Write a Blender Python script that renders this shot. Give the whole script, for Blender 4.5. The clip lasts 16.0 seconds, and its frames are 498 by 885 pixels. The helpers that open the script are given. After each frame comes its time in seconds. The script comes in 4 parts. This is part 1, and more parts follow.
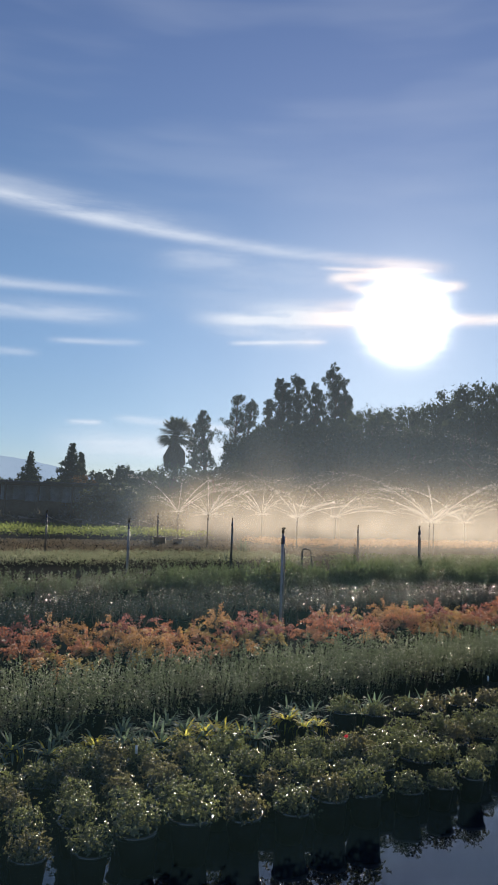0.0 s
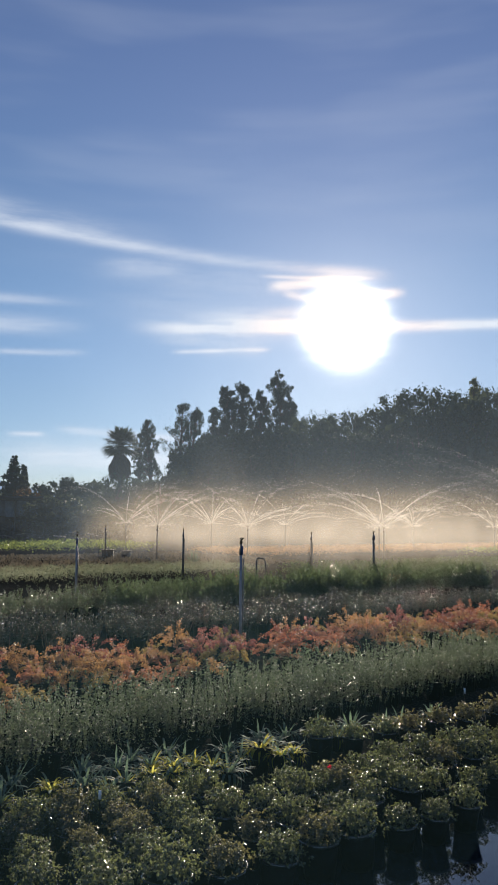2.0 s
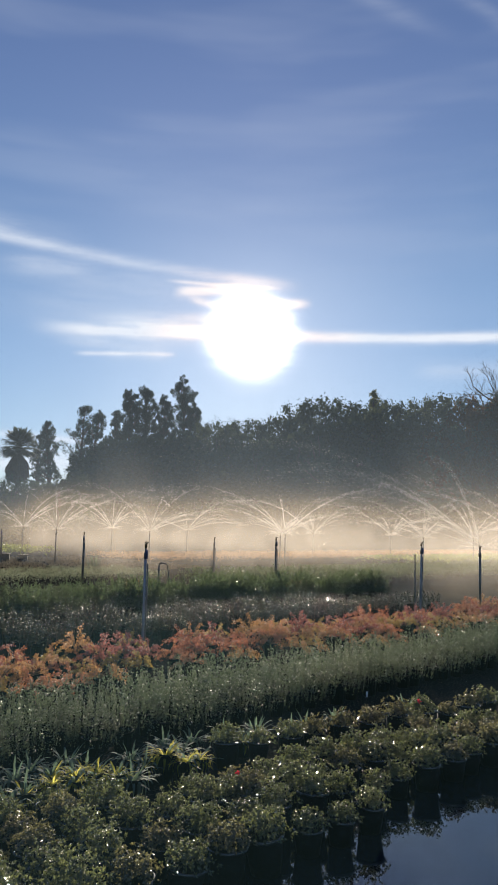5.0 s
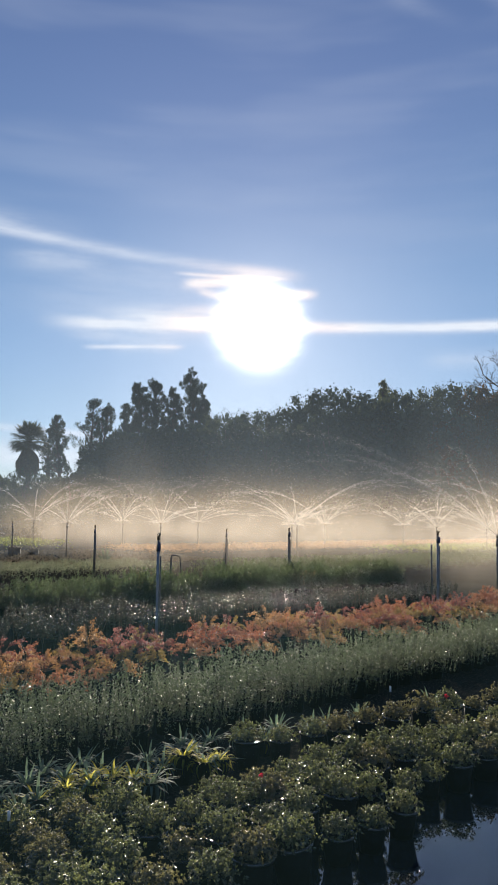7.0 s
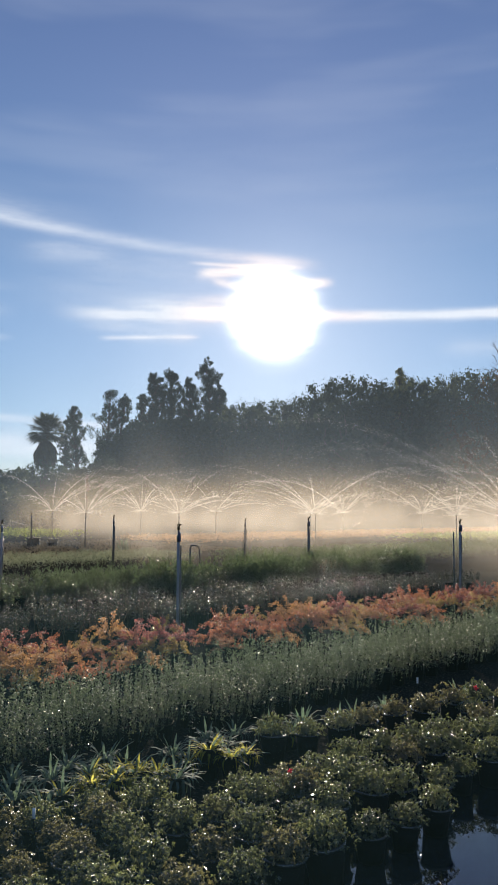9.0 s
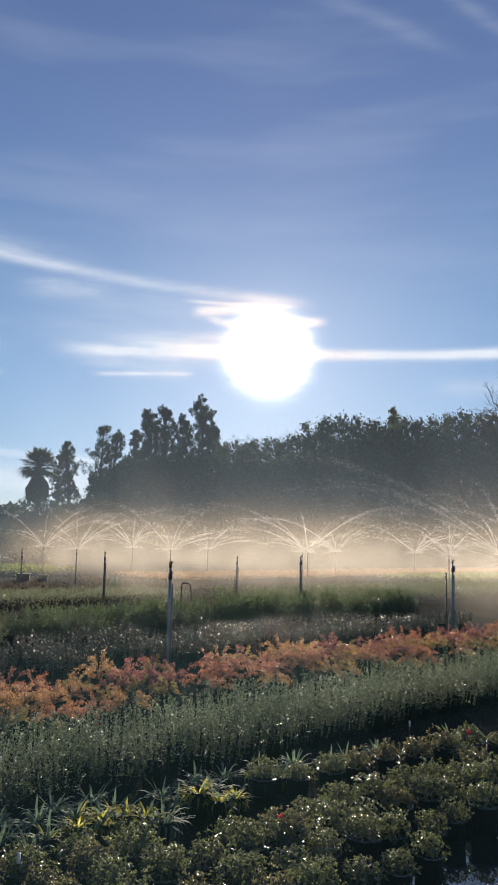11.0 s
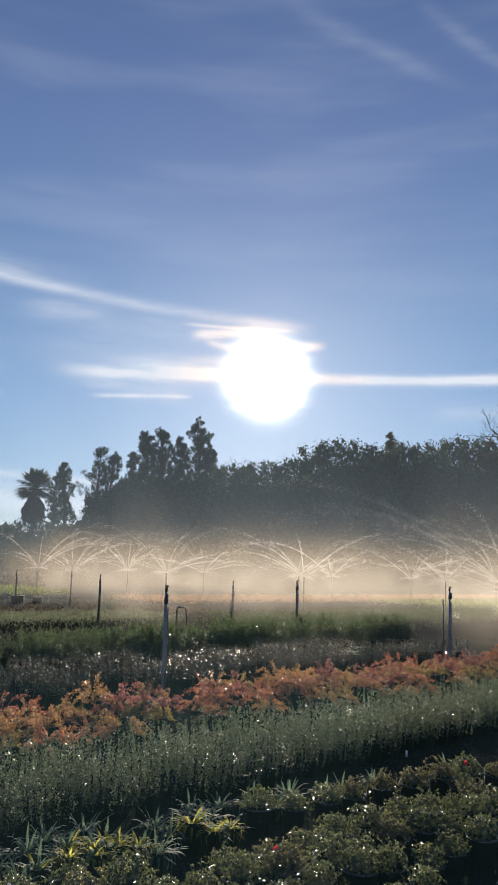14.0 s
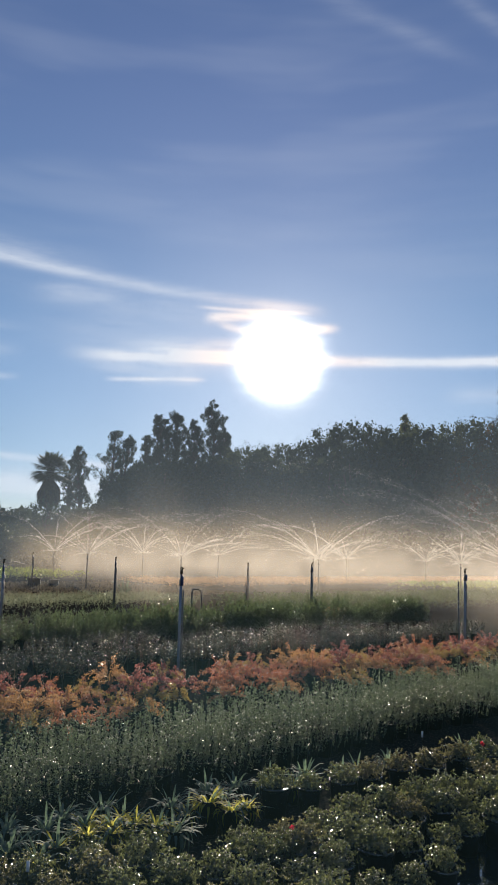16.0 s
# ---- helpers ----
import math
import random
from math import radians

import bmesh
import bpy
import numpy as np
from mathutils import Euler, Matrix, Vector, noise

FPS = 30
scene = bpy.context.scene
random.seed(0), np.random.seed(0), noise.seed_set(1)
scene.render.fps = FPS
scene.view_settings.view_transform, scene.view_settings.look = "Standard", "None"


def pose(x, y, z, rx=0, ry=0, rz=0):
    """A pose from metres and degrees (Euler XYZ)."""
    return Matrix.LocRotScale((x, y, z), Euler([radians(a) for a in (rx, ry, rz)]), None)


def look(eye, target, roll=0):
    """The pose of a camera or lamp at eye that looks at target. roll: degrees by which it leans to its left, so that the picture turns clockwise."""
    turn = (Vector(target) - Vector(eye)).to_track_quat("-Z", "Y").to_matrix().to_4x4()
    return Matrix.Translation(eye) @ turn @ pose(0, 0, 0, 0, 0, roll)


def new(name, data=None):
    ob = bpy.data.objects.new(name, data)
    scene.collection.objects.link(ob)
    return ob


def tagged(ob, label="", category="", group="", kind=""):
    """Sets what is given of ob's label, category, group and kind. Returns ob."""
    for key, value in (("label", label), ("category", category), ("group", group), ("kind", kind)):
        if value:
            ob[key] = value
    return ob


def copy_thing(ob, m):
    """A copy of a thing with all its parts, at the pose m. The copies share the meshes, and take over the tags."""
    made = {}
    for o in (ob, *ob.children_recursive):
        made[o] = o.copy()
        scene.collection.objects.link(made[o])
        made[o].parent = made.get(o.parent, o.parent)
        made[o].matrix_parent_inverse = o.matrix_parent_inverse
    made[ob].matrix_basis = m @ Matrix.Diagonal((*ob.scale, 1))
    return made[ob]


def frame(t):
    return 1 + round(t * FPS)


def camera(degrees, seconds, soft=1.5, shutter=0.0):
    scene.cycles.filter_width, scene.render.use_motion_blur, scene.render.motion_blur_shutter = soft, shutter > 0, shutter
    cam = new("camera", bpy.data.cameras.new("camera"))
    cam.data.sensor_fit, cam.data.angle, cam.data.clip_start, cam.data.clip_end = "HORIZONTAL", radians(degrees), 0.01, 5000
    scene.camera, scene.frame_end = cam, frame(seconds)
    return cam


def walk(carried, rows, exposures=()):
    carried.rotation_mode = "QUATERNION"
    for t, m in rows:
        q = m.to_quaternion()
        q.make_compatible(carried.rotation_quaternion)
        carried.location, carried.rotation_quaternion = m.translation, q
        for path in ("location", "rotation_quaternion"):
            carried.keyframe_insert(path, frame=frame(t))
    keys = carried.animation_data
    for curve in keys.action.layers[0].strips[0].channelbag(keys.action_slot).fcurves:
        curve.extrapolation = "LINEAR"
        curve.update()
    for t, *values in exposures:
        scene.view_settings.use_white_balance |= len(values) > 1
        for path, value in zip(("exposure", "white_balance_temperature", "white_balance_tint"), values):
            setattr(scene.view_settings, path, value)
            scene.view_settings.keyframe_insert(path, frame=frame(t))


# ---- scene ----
cam = camera(35.1, 16.0, 1.8)
PATH = [
    (0, (-0.126, -0.533, 1.786), (-0.374, 1.444, 1.954), 2.3),
    (0.5, (-0.178, -0.483, 1.777), (-0.414, 1.498, 1.914), 1.8),
    (1, (-0.221, -0.338, 1.763), (-0.474, 1.642, 1.887), 0.8),
    (1.5, (-0.263, -0.156, 1.786), (-0.5, 1.826, 1.923), 0.3),
    (2, (-0.316, -0.106, 1.809), (-0.426, 1.882, 2.001), 0.7),
    (2.5, (-0.32, -0.071, 1.812), (-0.315, 1.915, 2.051), 1.3),
    (3, (-0.313, -0.049, 1.801), (-0.259, 1.935, 2.046), 1.5),
    (3.5, (-0.308, -0.05, 1.803), (-0.222, 1.935, 2.037), 1.4),
    (4, (-0.318, -0.052, 1.801), (-0.206, 1.931, 2.033), 1.5),
    (6.5, (-0.491, 0.116, 1.768), (-0.347, 2.102, 1.947), 1.5),
    (7, (-0.436, 0.237, 1.77), (-0.323, 2.225, 1.96), 0.9),
    (7.5, (-0.432, 0.317, 1.771), (-0.343, 2.307, 1.946), 1.0),
    (8, (-0.461, 0.354, 1.773), (-0.394, 2.345, 1.942), 0.8),
    (8.5, (-0.477, 0.356, 1.774), (-0.413, 2.348, 1.938), 0.6),
    (9, (-0.48, 0.372, 1.771), (-0.408, 2.364, 1.934), 0.5),
    (11.5, (-0.489, 0.345, 1.782), (-0.397, 2.324, 2.054), 1.3),
    (12, (-0.491, 0.358, 1.778), (-0.395, 2.337, 2.052), 1.4),
    (12.5, (-0.492, 0.364, 1.774), (-0.397, 2.345, 2.038), 1.6),
    (13, (-0.494, 0.376, 1.776), (-0.395, 2.355, 2.044), 1.8),
    (13.5, (-0.496, 0.35, 1.794), (-0.393, 2.325, 2.093), 1.9),
    (14, (-0.498, 0.353, 1.792), (-0.405, 2.326, 2.108), 1.8),
    (14.5, (-0.503, 0.357, 1.79), (-0.43, 2.333, 2.091), 1.7),
    (15, (-0.503, 0.373, 1.787), (-0.445, 2.35, 2.08), 1.7),
    (15.5, (-0.502, 0.367, 1.789), (-0.445, 2.345, 2.077), 1.8),
    (16, (-0.501, 0.381, 1.784), (-0.442, 2.361, 2.056), 1.7),
]
EXPOSURE = 1.15
walk(cam, [(t, look(eye, target, roll)) for t, eye, target, roll in PATH],
     [(t, EXPOSURE + stops) for t, stops in ((0, 0), (1.5, 0.03), (2, -0.03), (2.5, -0.12), (3, -0.02), (4, 0), (9, 0.03), (11.5, -0.02), (13, -0.06), (16, -0.10))])

# ---- light ----
SUN_DIR = Vector((0.0655, 0.9685, 0.2400)).normalized()
SUN_EL = math.asin(SUN_DIR.z)
SUN_AZ = math.atan2(SUN_DIR.x, SUN_DIR.y)

sun_data = bpy.data.lights.new("sun", "SUN")
sun_data.energy, sun_data.angle, sun_data.color = 4.5, radians(0.6), (1.0, 0.87, 0.70)
sun = new("sun", sun_data)
sun.matrix_world = look(SUN_DIR * 200, (0, 0, 0))


class Nodes:
    """Short hand for node trees."""

    def __init__(self, tree):
        self.tree = tree

    def add(self, kind, **settings):
        n = self.tree.nodes.new(kind)
        for key, value in settings.items():
            n.inputs[key].default_value = value
        return n

    def link(self, a, b):
        self.tree.links.new(a, b)

    def put(self, value, socket):
        if isinstance(value, (int, float)):
            socket.default_value = value
        elif isinstance(value, tuple):
            socket.default_value = value
        else:
            self.link(value, socket)

    def math(self, op, a, b=None, c=None, clamp=False):
        n = self.tree.nodes.new("ShaderNodeMath")
        n.operation, n.use_clamp = op, clamp
        for v, s in zip((a, b, c), n.inputs):
            if v is not None:
                self.put(v, s)
        return n.outputs[0]

    def mix(self, fac, a, b, blend="MIX"):
        n = self.tree.nodes.new("ShaderNodeMix")
        n.data_type, n.blend_type = "RGBA", blend
        self.put(fac, n.inputs[0])
        self.put(a, n.inputs[6])
        self.put(b, n.inputs[7])
        return n.outputs[2]

    def noise(self, vector, scale, detail=3.0, rough=0.5):
        n = self.add("ShaderNodeTexNoise", Scale=scale, Detail=detail, Roughness=rough)
        if vector is not None:
            self.link(vector, n.inputs["Vector"])
        return n.outputs["Fac"]

    def step(self, value, lo, hi, to0=0.0, to1=1.0):
        n = self.tree.nodes.new("ShaderNodeMapRange")
        n.interpolation_type = "SMOOTHSTEP"
        self.put(value, n.inputs[0])
        for k, v in enumerate((lo, hi, to0, to1)):
            n.inputs[k + 1].default_value = v
        return n.outputs[0]


def make_world():
    world = bpy.data.worlds.new("sky")
    world.use_nodes = True
    scene.world = world
    t = world.node_tree
    t.nodes.clear()
    k = Nodes(t)
    sky = t.nodes.new("ShaderNodeTexSky")
    sky.sky_type, sky.sun_disc = "NISHITA", False
    sky.sun_elevation, sky.sun_rotation = SUN_EL, SUN_AZ
    sky.air_density, sky.dust_density, sky.ozone_density = 1.0, 0.12, 3.0
    co = t.nodes.new("ShaderNodeTexCoord")
    sep = t.nodes.new("ShaderNodeSeparateXYZ")
    k.link(co.outputs["Generated"], sep.inputs[0])
    az = k.math("MULTIPLY", k.math("ARCTAN2", sep.outputs[0], sep.outputs[1]), 57.29578)
    el = k.math("MULTIPLY", k.math("ARCSINE", sep.outputs[2]), 57.29578)
    comb = t.nodes.new("ShaderNodeCombineXYZ")
    k.link(k.math("MULTIPLY", az, 0.16), comb.inputs[0])
    k.link(el, comb.inputs[1])
    fine = k.noise(comb.outputs[0], 0.9, 5.0, 0.62)
    broad = k.noise(comb.outputs[0], 0.28, 3.0, 0.5)
    wob = k.math("MULTIPLY", k.math("SUBTRACT", k.noise(comb.outputs[0], 0.5, 3.0), 0.5), 1.6)

    def streak(e0, slope, width, a0, a1, fade, strength, wobble=1.0):
        line = k.math("ADD", k.math("MULTIPLY", az, slope), e0)
        off = k.math("ADD", k.math("SUBTRACT", el, line), k.math("MULTIPLY", wob, wobble * width))
        g = k.math("EXPONENT", k.math("MULTIPLY", k.math("POWER", k.math("DIVIDE", k.math("ABSOLUTE", off), width), 2.0), -1.0))
        ends = k.math("MULTIPLY", k.step(az, a0 - fade, a0 + fade), k.step(az, a1 - fade, a1 + fade, 1.0, 0.0))
        body = k.math("MULTIPLY", g, ends)
        return k.math("MULTIPLY", k.math("MULTIPLY", body, k.step(fine, 0.22, 0.70, 0.35, 1.15)), strength)

    veils = [
        streak(18.05, -0.100, 0.42, -45, 6.0, 2.0, 0.50, 0.6),
        streak(18.75, -0.100, 0.80, -48, -12, 5.0, 0.28),
        streak(17.7, -0.02, 0.55, -13.5, -8.0, 1.5, 0.28),
        streak(15.3, 0.015, 0.38, -38, -17, 3.0, 0.40),
        streak(13.6, 0.015, 0.55, -34, -17, 3.0, 0.50),
        streak(13.85, 0.020, 0.48, -10, 1, 3.0, 0.85, 0.35),
        streak(14.9, 0.06, 0.40, -7, 2, 2.5, 0.35),
        streak(13.98, -0.022, 0.34, -4, 34, 3.0, 1.25, 0.05),
        streak(12.35, 0.045, 0.16, -8.6, -2.0, 0.7, 0.75),
        streak(12.9, 0.02, 0.35, -9.0, -3.0, 2.0, 0.35),
        streak(12.4, 0.05, 0.20, -21.5, -15.5, 1.0, 0.40),
        streak(11.0, 0.03, 0.22, -34, -23, 1.0, 0.55),
        streak(5.3, -0.05, 0.24, -16.5, -8, 1.0, 0.62),
        streak(6.3, 0.03, 0.16, -20.2, -18, 0.5, 0.55),
        streak(4.2, 0.0, 1.2, -20, -7, 3.0, 0.70),
        streak(11.6, -0.02, 0.6, 16.5, 26, 1.5, 0.25),
        streak(40.2, -0.40, 0.6, 6, 17, 3.0, 0.10),
        streak(48.0, -0.67, 0.6, 16, 24, 2.0, 0.10),
        streak(16.75, 0.10, 0.34, -1.6, 3.2, 0.7, 1.0, 1.2),
        streak(16.1, -0.16, 0.22, -0.6, 3.2, 0.6, 0.8, 1.2),
        streak(17.35, -0.03, 0.14, -2.0, 5.5, 1.0, 0.55, 0.8),
        streak(16.0, 0.02, 0.30, 3.5, 7.8, 0.8, 1.1, 0.6),
        streak(13.7, 0.02, 1.0, -9, 0, 4.0, 0.22),
        streak(15.2, 0.01, 1.3, -13, 1, 5.0, 0.16, 1.4),
        streak(16.6, -0.06, 0.8, -14, -3, 3.0, 0.16, 1.5),
        streak(12.2, 0.02, 0.5, -6.5, -2.5, 1.0, 0.30),
    ]
    total = veils[0]
    for v in veils[1:]:
        total = k.math("ADD", total, v)
    haze = k.math("MULTIPLY", k.math("MULTIPLY", k.step(broad, 0.42, 0.75), k.step(el, 12, 24)), 0.09)
    total = k.math("MINIMUM", k.math("ADD", total, haze), 1.4)

    base = k.mix(1.0, sky.outputs[0], (0.97, 0.98, 1.06, 1.0), "MULTIPLY")
    base = k.mix(k.step(el, 16.0, 34.0), base, k.mix(1.0, base, (1.07, 0.97, 1.03, 1.0), "MULTIPLY"))
    base = k.mix(k.step(el, 2.0, 19.0, 1.0, 0.0), base, k.mix(1.0, base, (0.76, 0.79, 0.89, 1.0), "MULTIPLY"))
    base = k.mix(k.step(el, 1.0, 9.0, 1.0, 0.0), base, k.mix(1.0, base, (0.93, 1.0, 1.14, 1.0), "MULTIPLY"))
    scaled = k.mix(1.0, base, (SKY, SKY, SKY, 1.0), "MULTIPLY")
    dot = t.nodes.new("ShaderNodeVectorMath")
    dot.operation = "DOT_PRODUCT"
    k.link(co.outputs["Generated"], dot.inputs[0])
    dot.inputs[1].default_value = SUN_DIR
    ang = k.math("MULTIPLY", k.math("ARCCOSINE", k.math("MINIMUM", dot.outputs["Value"], 1.0)), 57.29578)
    cloud = k.mix(k.step(ang, 1.5, 9.0, 1.0, 0.0), (0.36, 0.385, 0.43, 1.0), (0.62, 0.50, 0.44, 1.0))
    cloudy = k.mix(total, scaled, cloud)
    # the sun's own disc, spread by thin cloud
    ang = k.math("ADD", ang, k.math("MULTIPLY", k.math("SUBTRACT", k.noise(comb.outputs[0], 0.9, 3.0), 0.5), 1.1))
    core = k.math("MULTIPLY", k.math("EXPONENT", k.math("MULTIPLY", k.math("POWER", k.math("DIVIDE", ang, 1.56), 2.0), -1.0)), 16.0)
    wide = k.math("MULTIPLY", k.math("EXPONENT", k.math("MULTIPLY", ang, -0.30)), 0.067)
    glow = k.math("ADD", core, wide)
    halo = k.mix(1.0, cloudy, k.mix(1.0, (1.0, 0.91, 0.80, 1.0), glow, "MULTIPLY"), "ADD")
    bg = t.nodes.new("ShaderNodeBackground")
    k.link(halo, bg.inputs[0])
    out = t.nodes.new("ShaderNodeOutputWorld")
    k.link(bg.outputs[0], out.inputs[0])


SKY = 0.042
make_world()


# ---- materials ----
def material(name):
    m = bpy.data.materials.new(name)
    m.use_nodes = True
    m.node_tree.nodes.clear()
    k = Nodes(m.node_tree)
    out = m.node_tree.nodes.new("ShaderNodeOutputMaterial")
    return m, k, out


def solid(name, color, rough=0.5, metal=0.0, vary=0.25, scale=8.0, bump=0.0, spec=0.5):
    """A plain surface with two scales of wear."""
    m, k, out = material(name)
    co = m.node_tree.nodes.new("ShaderNodeTexCoord").outputs["Object"]
    n1, n2 = k.noise(co, scale, 4.0), k.noise(co, scale * 9, 3.0)
    f = k.math("ADD", k.math("MULTIPLY", n1, 0.65), k.math("MULTIPLY", n2, 0.35))
    lo = tuple(c * (1 - vary) for c in color) + (1.0,)
    hi = tuple(min(1, c * (1 + vary)) for c in color) + (1.0,)
    p = k.add("ShaderNodeBsdfPrincipled", Metallic=metal)
    p.inputs["Specular IOR Level"].default_value = spec
    k.link(k.mix(k.step(f, 0.3, 0.7), lo, hi), p.inputs["Base Color"])
    k.link(k.step(f, 0.2, 0.8, rough * 0.8, min(1.0, rough * 1.25)), p.inputs["Roughness"])
    if bump:
        b = k.add("ShaderNodeBump", Strength=bump, Distance=0.01)
        k.link(n2, b.inputs["Height"])
        k.link(b.outputs[0], p.inputs["Normal"])
    k.link(p.outputs[0], out.inputs[0])
    return m


def leaf(name, dark, light, through_color, rough=0.3, thin=0.45, spec=0.5, coat=0.0, through_dark=None):
    """A thin leaf: gloss on its face and light that comes through it."""
    m, k, out = material(name)
    geo = m.node_tree.nodes.new("ShaderNodeNewGeometry")
    info = m.node_tree.nodes.new("ShaderNodeObjectInfo")
    co = m.node_tree.nodes.new("ShaderNodeTexCoord").outputs["Object"]
    f = k.math("ADD", k.math("MULTIPLY", geo.outputs["Random Per Island"], 0.6), k.math("MULTIPLY", info.outputs["Random"], 0.4))
    f = k.math("ADD", k.math("MULTIPLY", f, 0.75), k.math("MULTIPLY", k.noise(co, 30.0), 0.25))
    col = k.mix(f, dark + (1.0,), light + (1.0,))
    p = k.add("ShaderNodeBsdfPrincipled", Roughness=rough)
    p.inputs["Specular IOR Level"].default_value = spec
    p.inputs["Coat Weight"].default_value = coat
    p.inputs["Coat Roughness"].default_value = 0.18
    k.link(col, p.inputs["Base Color"])
    tr = k.add("ShaderNodeBsdfTranslucent")
    k.link(k.mix(f, (through_dark or tuple(0.35 * c for c in through_color)) + (1.0,), through_color + (1.0,)), tr.inputs[0])
    mx = k.add("ShaderNodeMixShader", Fac=thin)
    k.link(p.outputs[0], mx.inputs[1])
    k.link(tr.outputs[0], mx.inputs[2])
    k.link(mx.outputs[0], out.inputs[0])
    return m


def ground_material():
    m, k, out = material("wet_ground")
    co = m.node_tree.nodes.new("ShaderNodeTexCoord").outputs["Object"]
    n1, n2, n3 = k.noise(co, 0.25, 5.0), k.noise(co, 3.0, 5.0), k.noise(co, 40.0, 4.0)
    col = k.mix(k.step(n1, 0.4, 0.62), (0.012, 0.014, 0.015, 1), (0.027, 0.027, 0.026, 1))
    col = k.mix(k.step(n3, 0.45, 0.75), col, (0.050, 0.046, 0.042, 1))
    p = k.add("ShaderNodeBsdfPrincipled")
    k.link(col, p.inputs["Base Color"])
    k.link(k.step(n2, 0.3, 0.7, 0.8, 1.0), p.inputs["Roughness"])
    p.inputs["Specular IOR Level"].default_value = 0.0
    b = k.add("ShaderNodeBump", Strength=0.6, Distance=0.03)
    k.link(k.math("ADD", n2, k.math("MULTIPLY", n3, 0.4)), b.inputs["Height"])
    k.link(b.outputs[0], p.inputs["Normal"])
    k.link(p.outputs[0], out.inputs[0])
    return m


def water_material():
    m, k, out = material("still_water")
    co = m.node_tree.nodes.new("ShaderNodeTexCoord").outputs["Object"]
    p = k.add("ShaderNodeBsdfPrincipled", Roughness=0.015, IOR=1.68)
    k.link(k.mix(k.step(k.noise(co, 1.2, 4.0), 0.4, 0.7), (0.008, 0.012, 0.018, 1), (0.016, 0.020, 0.024, 1)), p.inputs["Base Color"])
    b = k.add("ShaderNodeBump", Strength=0.05, Distance=0.004)
    k.link(k.noise(co, 5.0, 2.0), b.inputs["Height"])
    k.link(b.outputs[0], p.inputs["Normal"])
    k.link(p.outputs[0], out.inputs[0])
    return m


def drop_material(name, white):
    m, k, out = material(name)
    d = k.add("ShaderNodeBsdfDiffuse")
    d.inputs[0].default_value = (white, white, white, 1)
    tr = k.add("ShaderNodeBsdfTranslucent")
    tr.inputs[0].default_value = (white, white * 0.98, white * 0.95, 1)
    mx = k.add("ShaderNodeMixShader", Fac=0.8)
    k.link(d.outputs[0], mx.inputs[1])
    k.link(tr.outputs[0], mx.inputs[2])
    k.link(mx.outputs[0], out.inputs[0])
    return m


def mist_material():
    """Thin mist: dense at the height of the sprinkler heads, wispy above, with haze tones in its colour."""
    m, k, out = material("mist")
    co = m.node_tree.nodes.new("ShaderNodeTexCoord").outputs["Object"]
    sep = m.node_tree.nodes.new("ShaderNodeSeparateXYZ")
    k.link(co, sep.inputs[0])
    x, y, z = sep.outputs
    az = k.math("MULTIPLY", k.math("ARCTAN2", x, y), 57.29578)
    cloud = k.noise(co, 0.22, 4.0, 0.55)
    wisps = k.noise(co, 0.9, 4.0, 0.6)
    n = k.math("ADD", k.math("MULTIPLY", cloud, 0.65), k.math("MULTIPLY", wisps, 0.35))
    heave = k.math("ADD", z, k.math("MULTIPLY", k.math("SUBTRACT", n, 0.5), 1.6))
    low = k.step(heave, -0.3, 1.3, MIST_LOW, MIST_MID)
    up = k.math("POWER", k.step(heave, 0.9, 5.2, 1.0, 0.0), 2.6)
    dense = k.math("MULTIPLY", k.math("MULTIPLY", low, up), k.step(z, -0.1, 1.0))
    # faint upper veil, added to lighten the trees like haze
    high = k.math("MULTIPLY", k.step(z, 7.0, 14.0, HAZE_HIGH, 0.0), k.step(z, 1.0, 9.0, 1.0, 0.45))
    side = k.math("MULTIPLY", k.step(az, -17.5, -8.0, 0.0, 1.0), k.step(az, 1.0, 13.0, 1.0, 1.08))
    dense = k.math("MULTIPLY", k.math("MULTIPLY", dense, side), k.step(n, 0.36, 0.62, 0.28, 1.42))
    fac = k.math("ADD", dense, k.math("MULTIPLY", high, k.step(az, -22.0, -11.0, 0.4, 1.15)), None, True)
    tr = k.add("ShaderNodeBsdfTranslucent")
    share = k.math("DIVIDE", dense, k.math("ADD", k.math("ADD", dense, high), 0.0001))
    # haze tint put into the colour: blue where thin, warm cream where dense
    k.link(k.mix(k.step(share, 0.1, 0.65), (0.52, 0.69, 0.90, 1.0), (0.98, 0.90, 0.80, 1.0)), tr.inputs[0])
    clear = k.add("ShaderNodeBsdfTransparent")
    mx = m.node_tree.nodes.new("ShaderNodeMixShader")
    k.link(fac, mx.inputs[0])
    k.link(clear.outputs[0], mx.inputs[1])
    k.link(tr.outputs[0], mx.inputs[2])
    k.link(mx.outputs[0], out.inputs[0])
    return m


MIST_LOW, MIST_MID, HAZE_HIGH = 0.046, 0.047, 0.0096
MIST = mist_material()


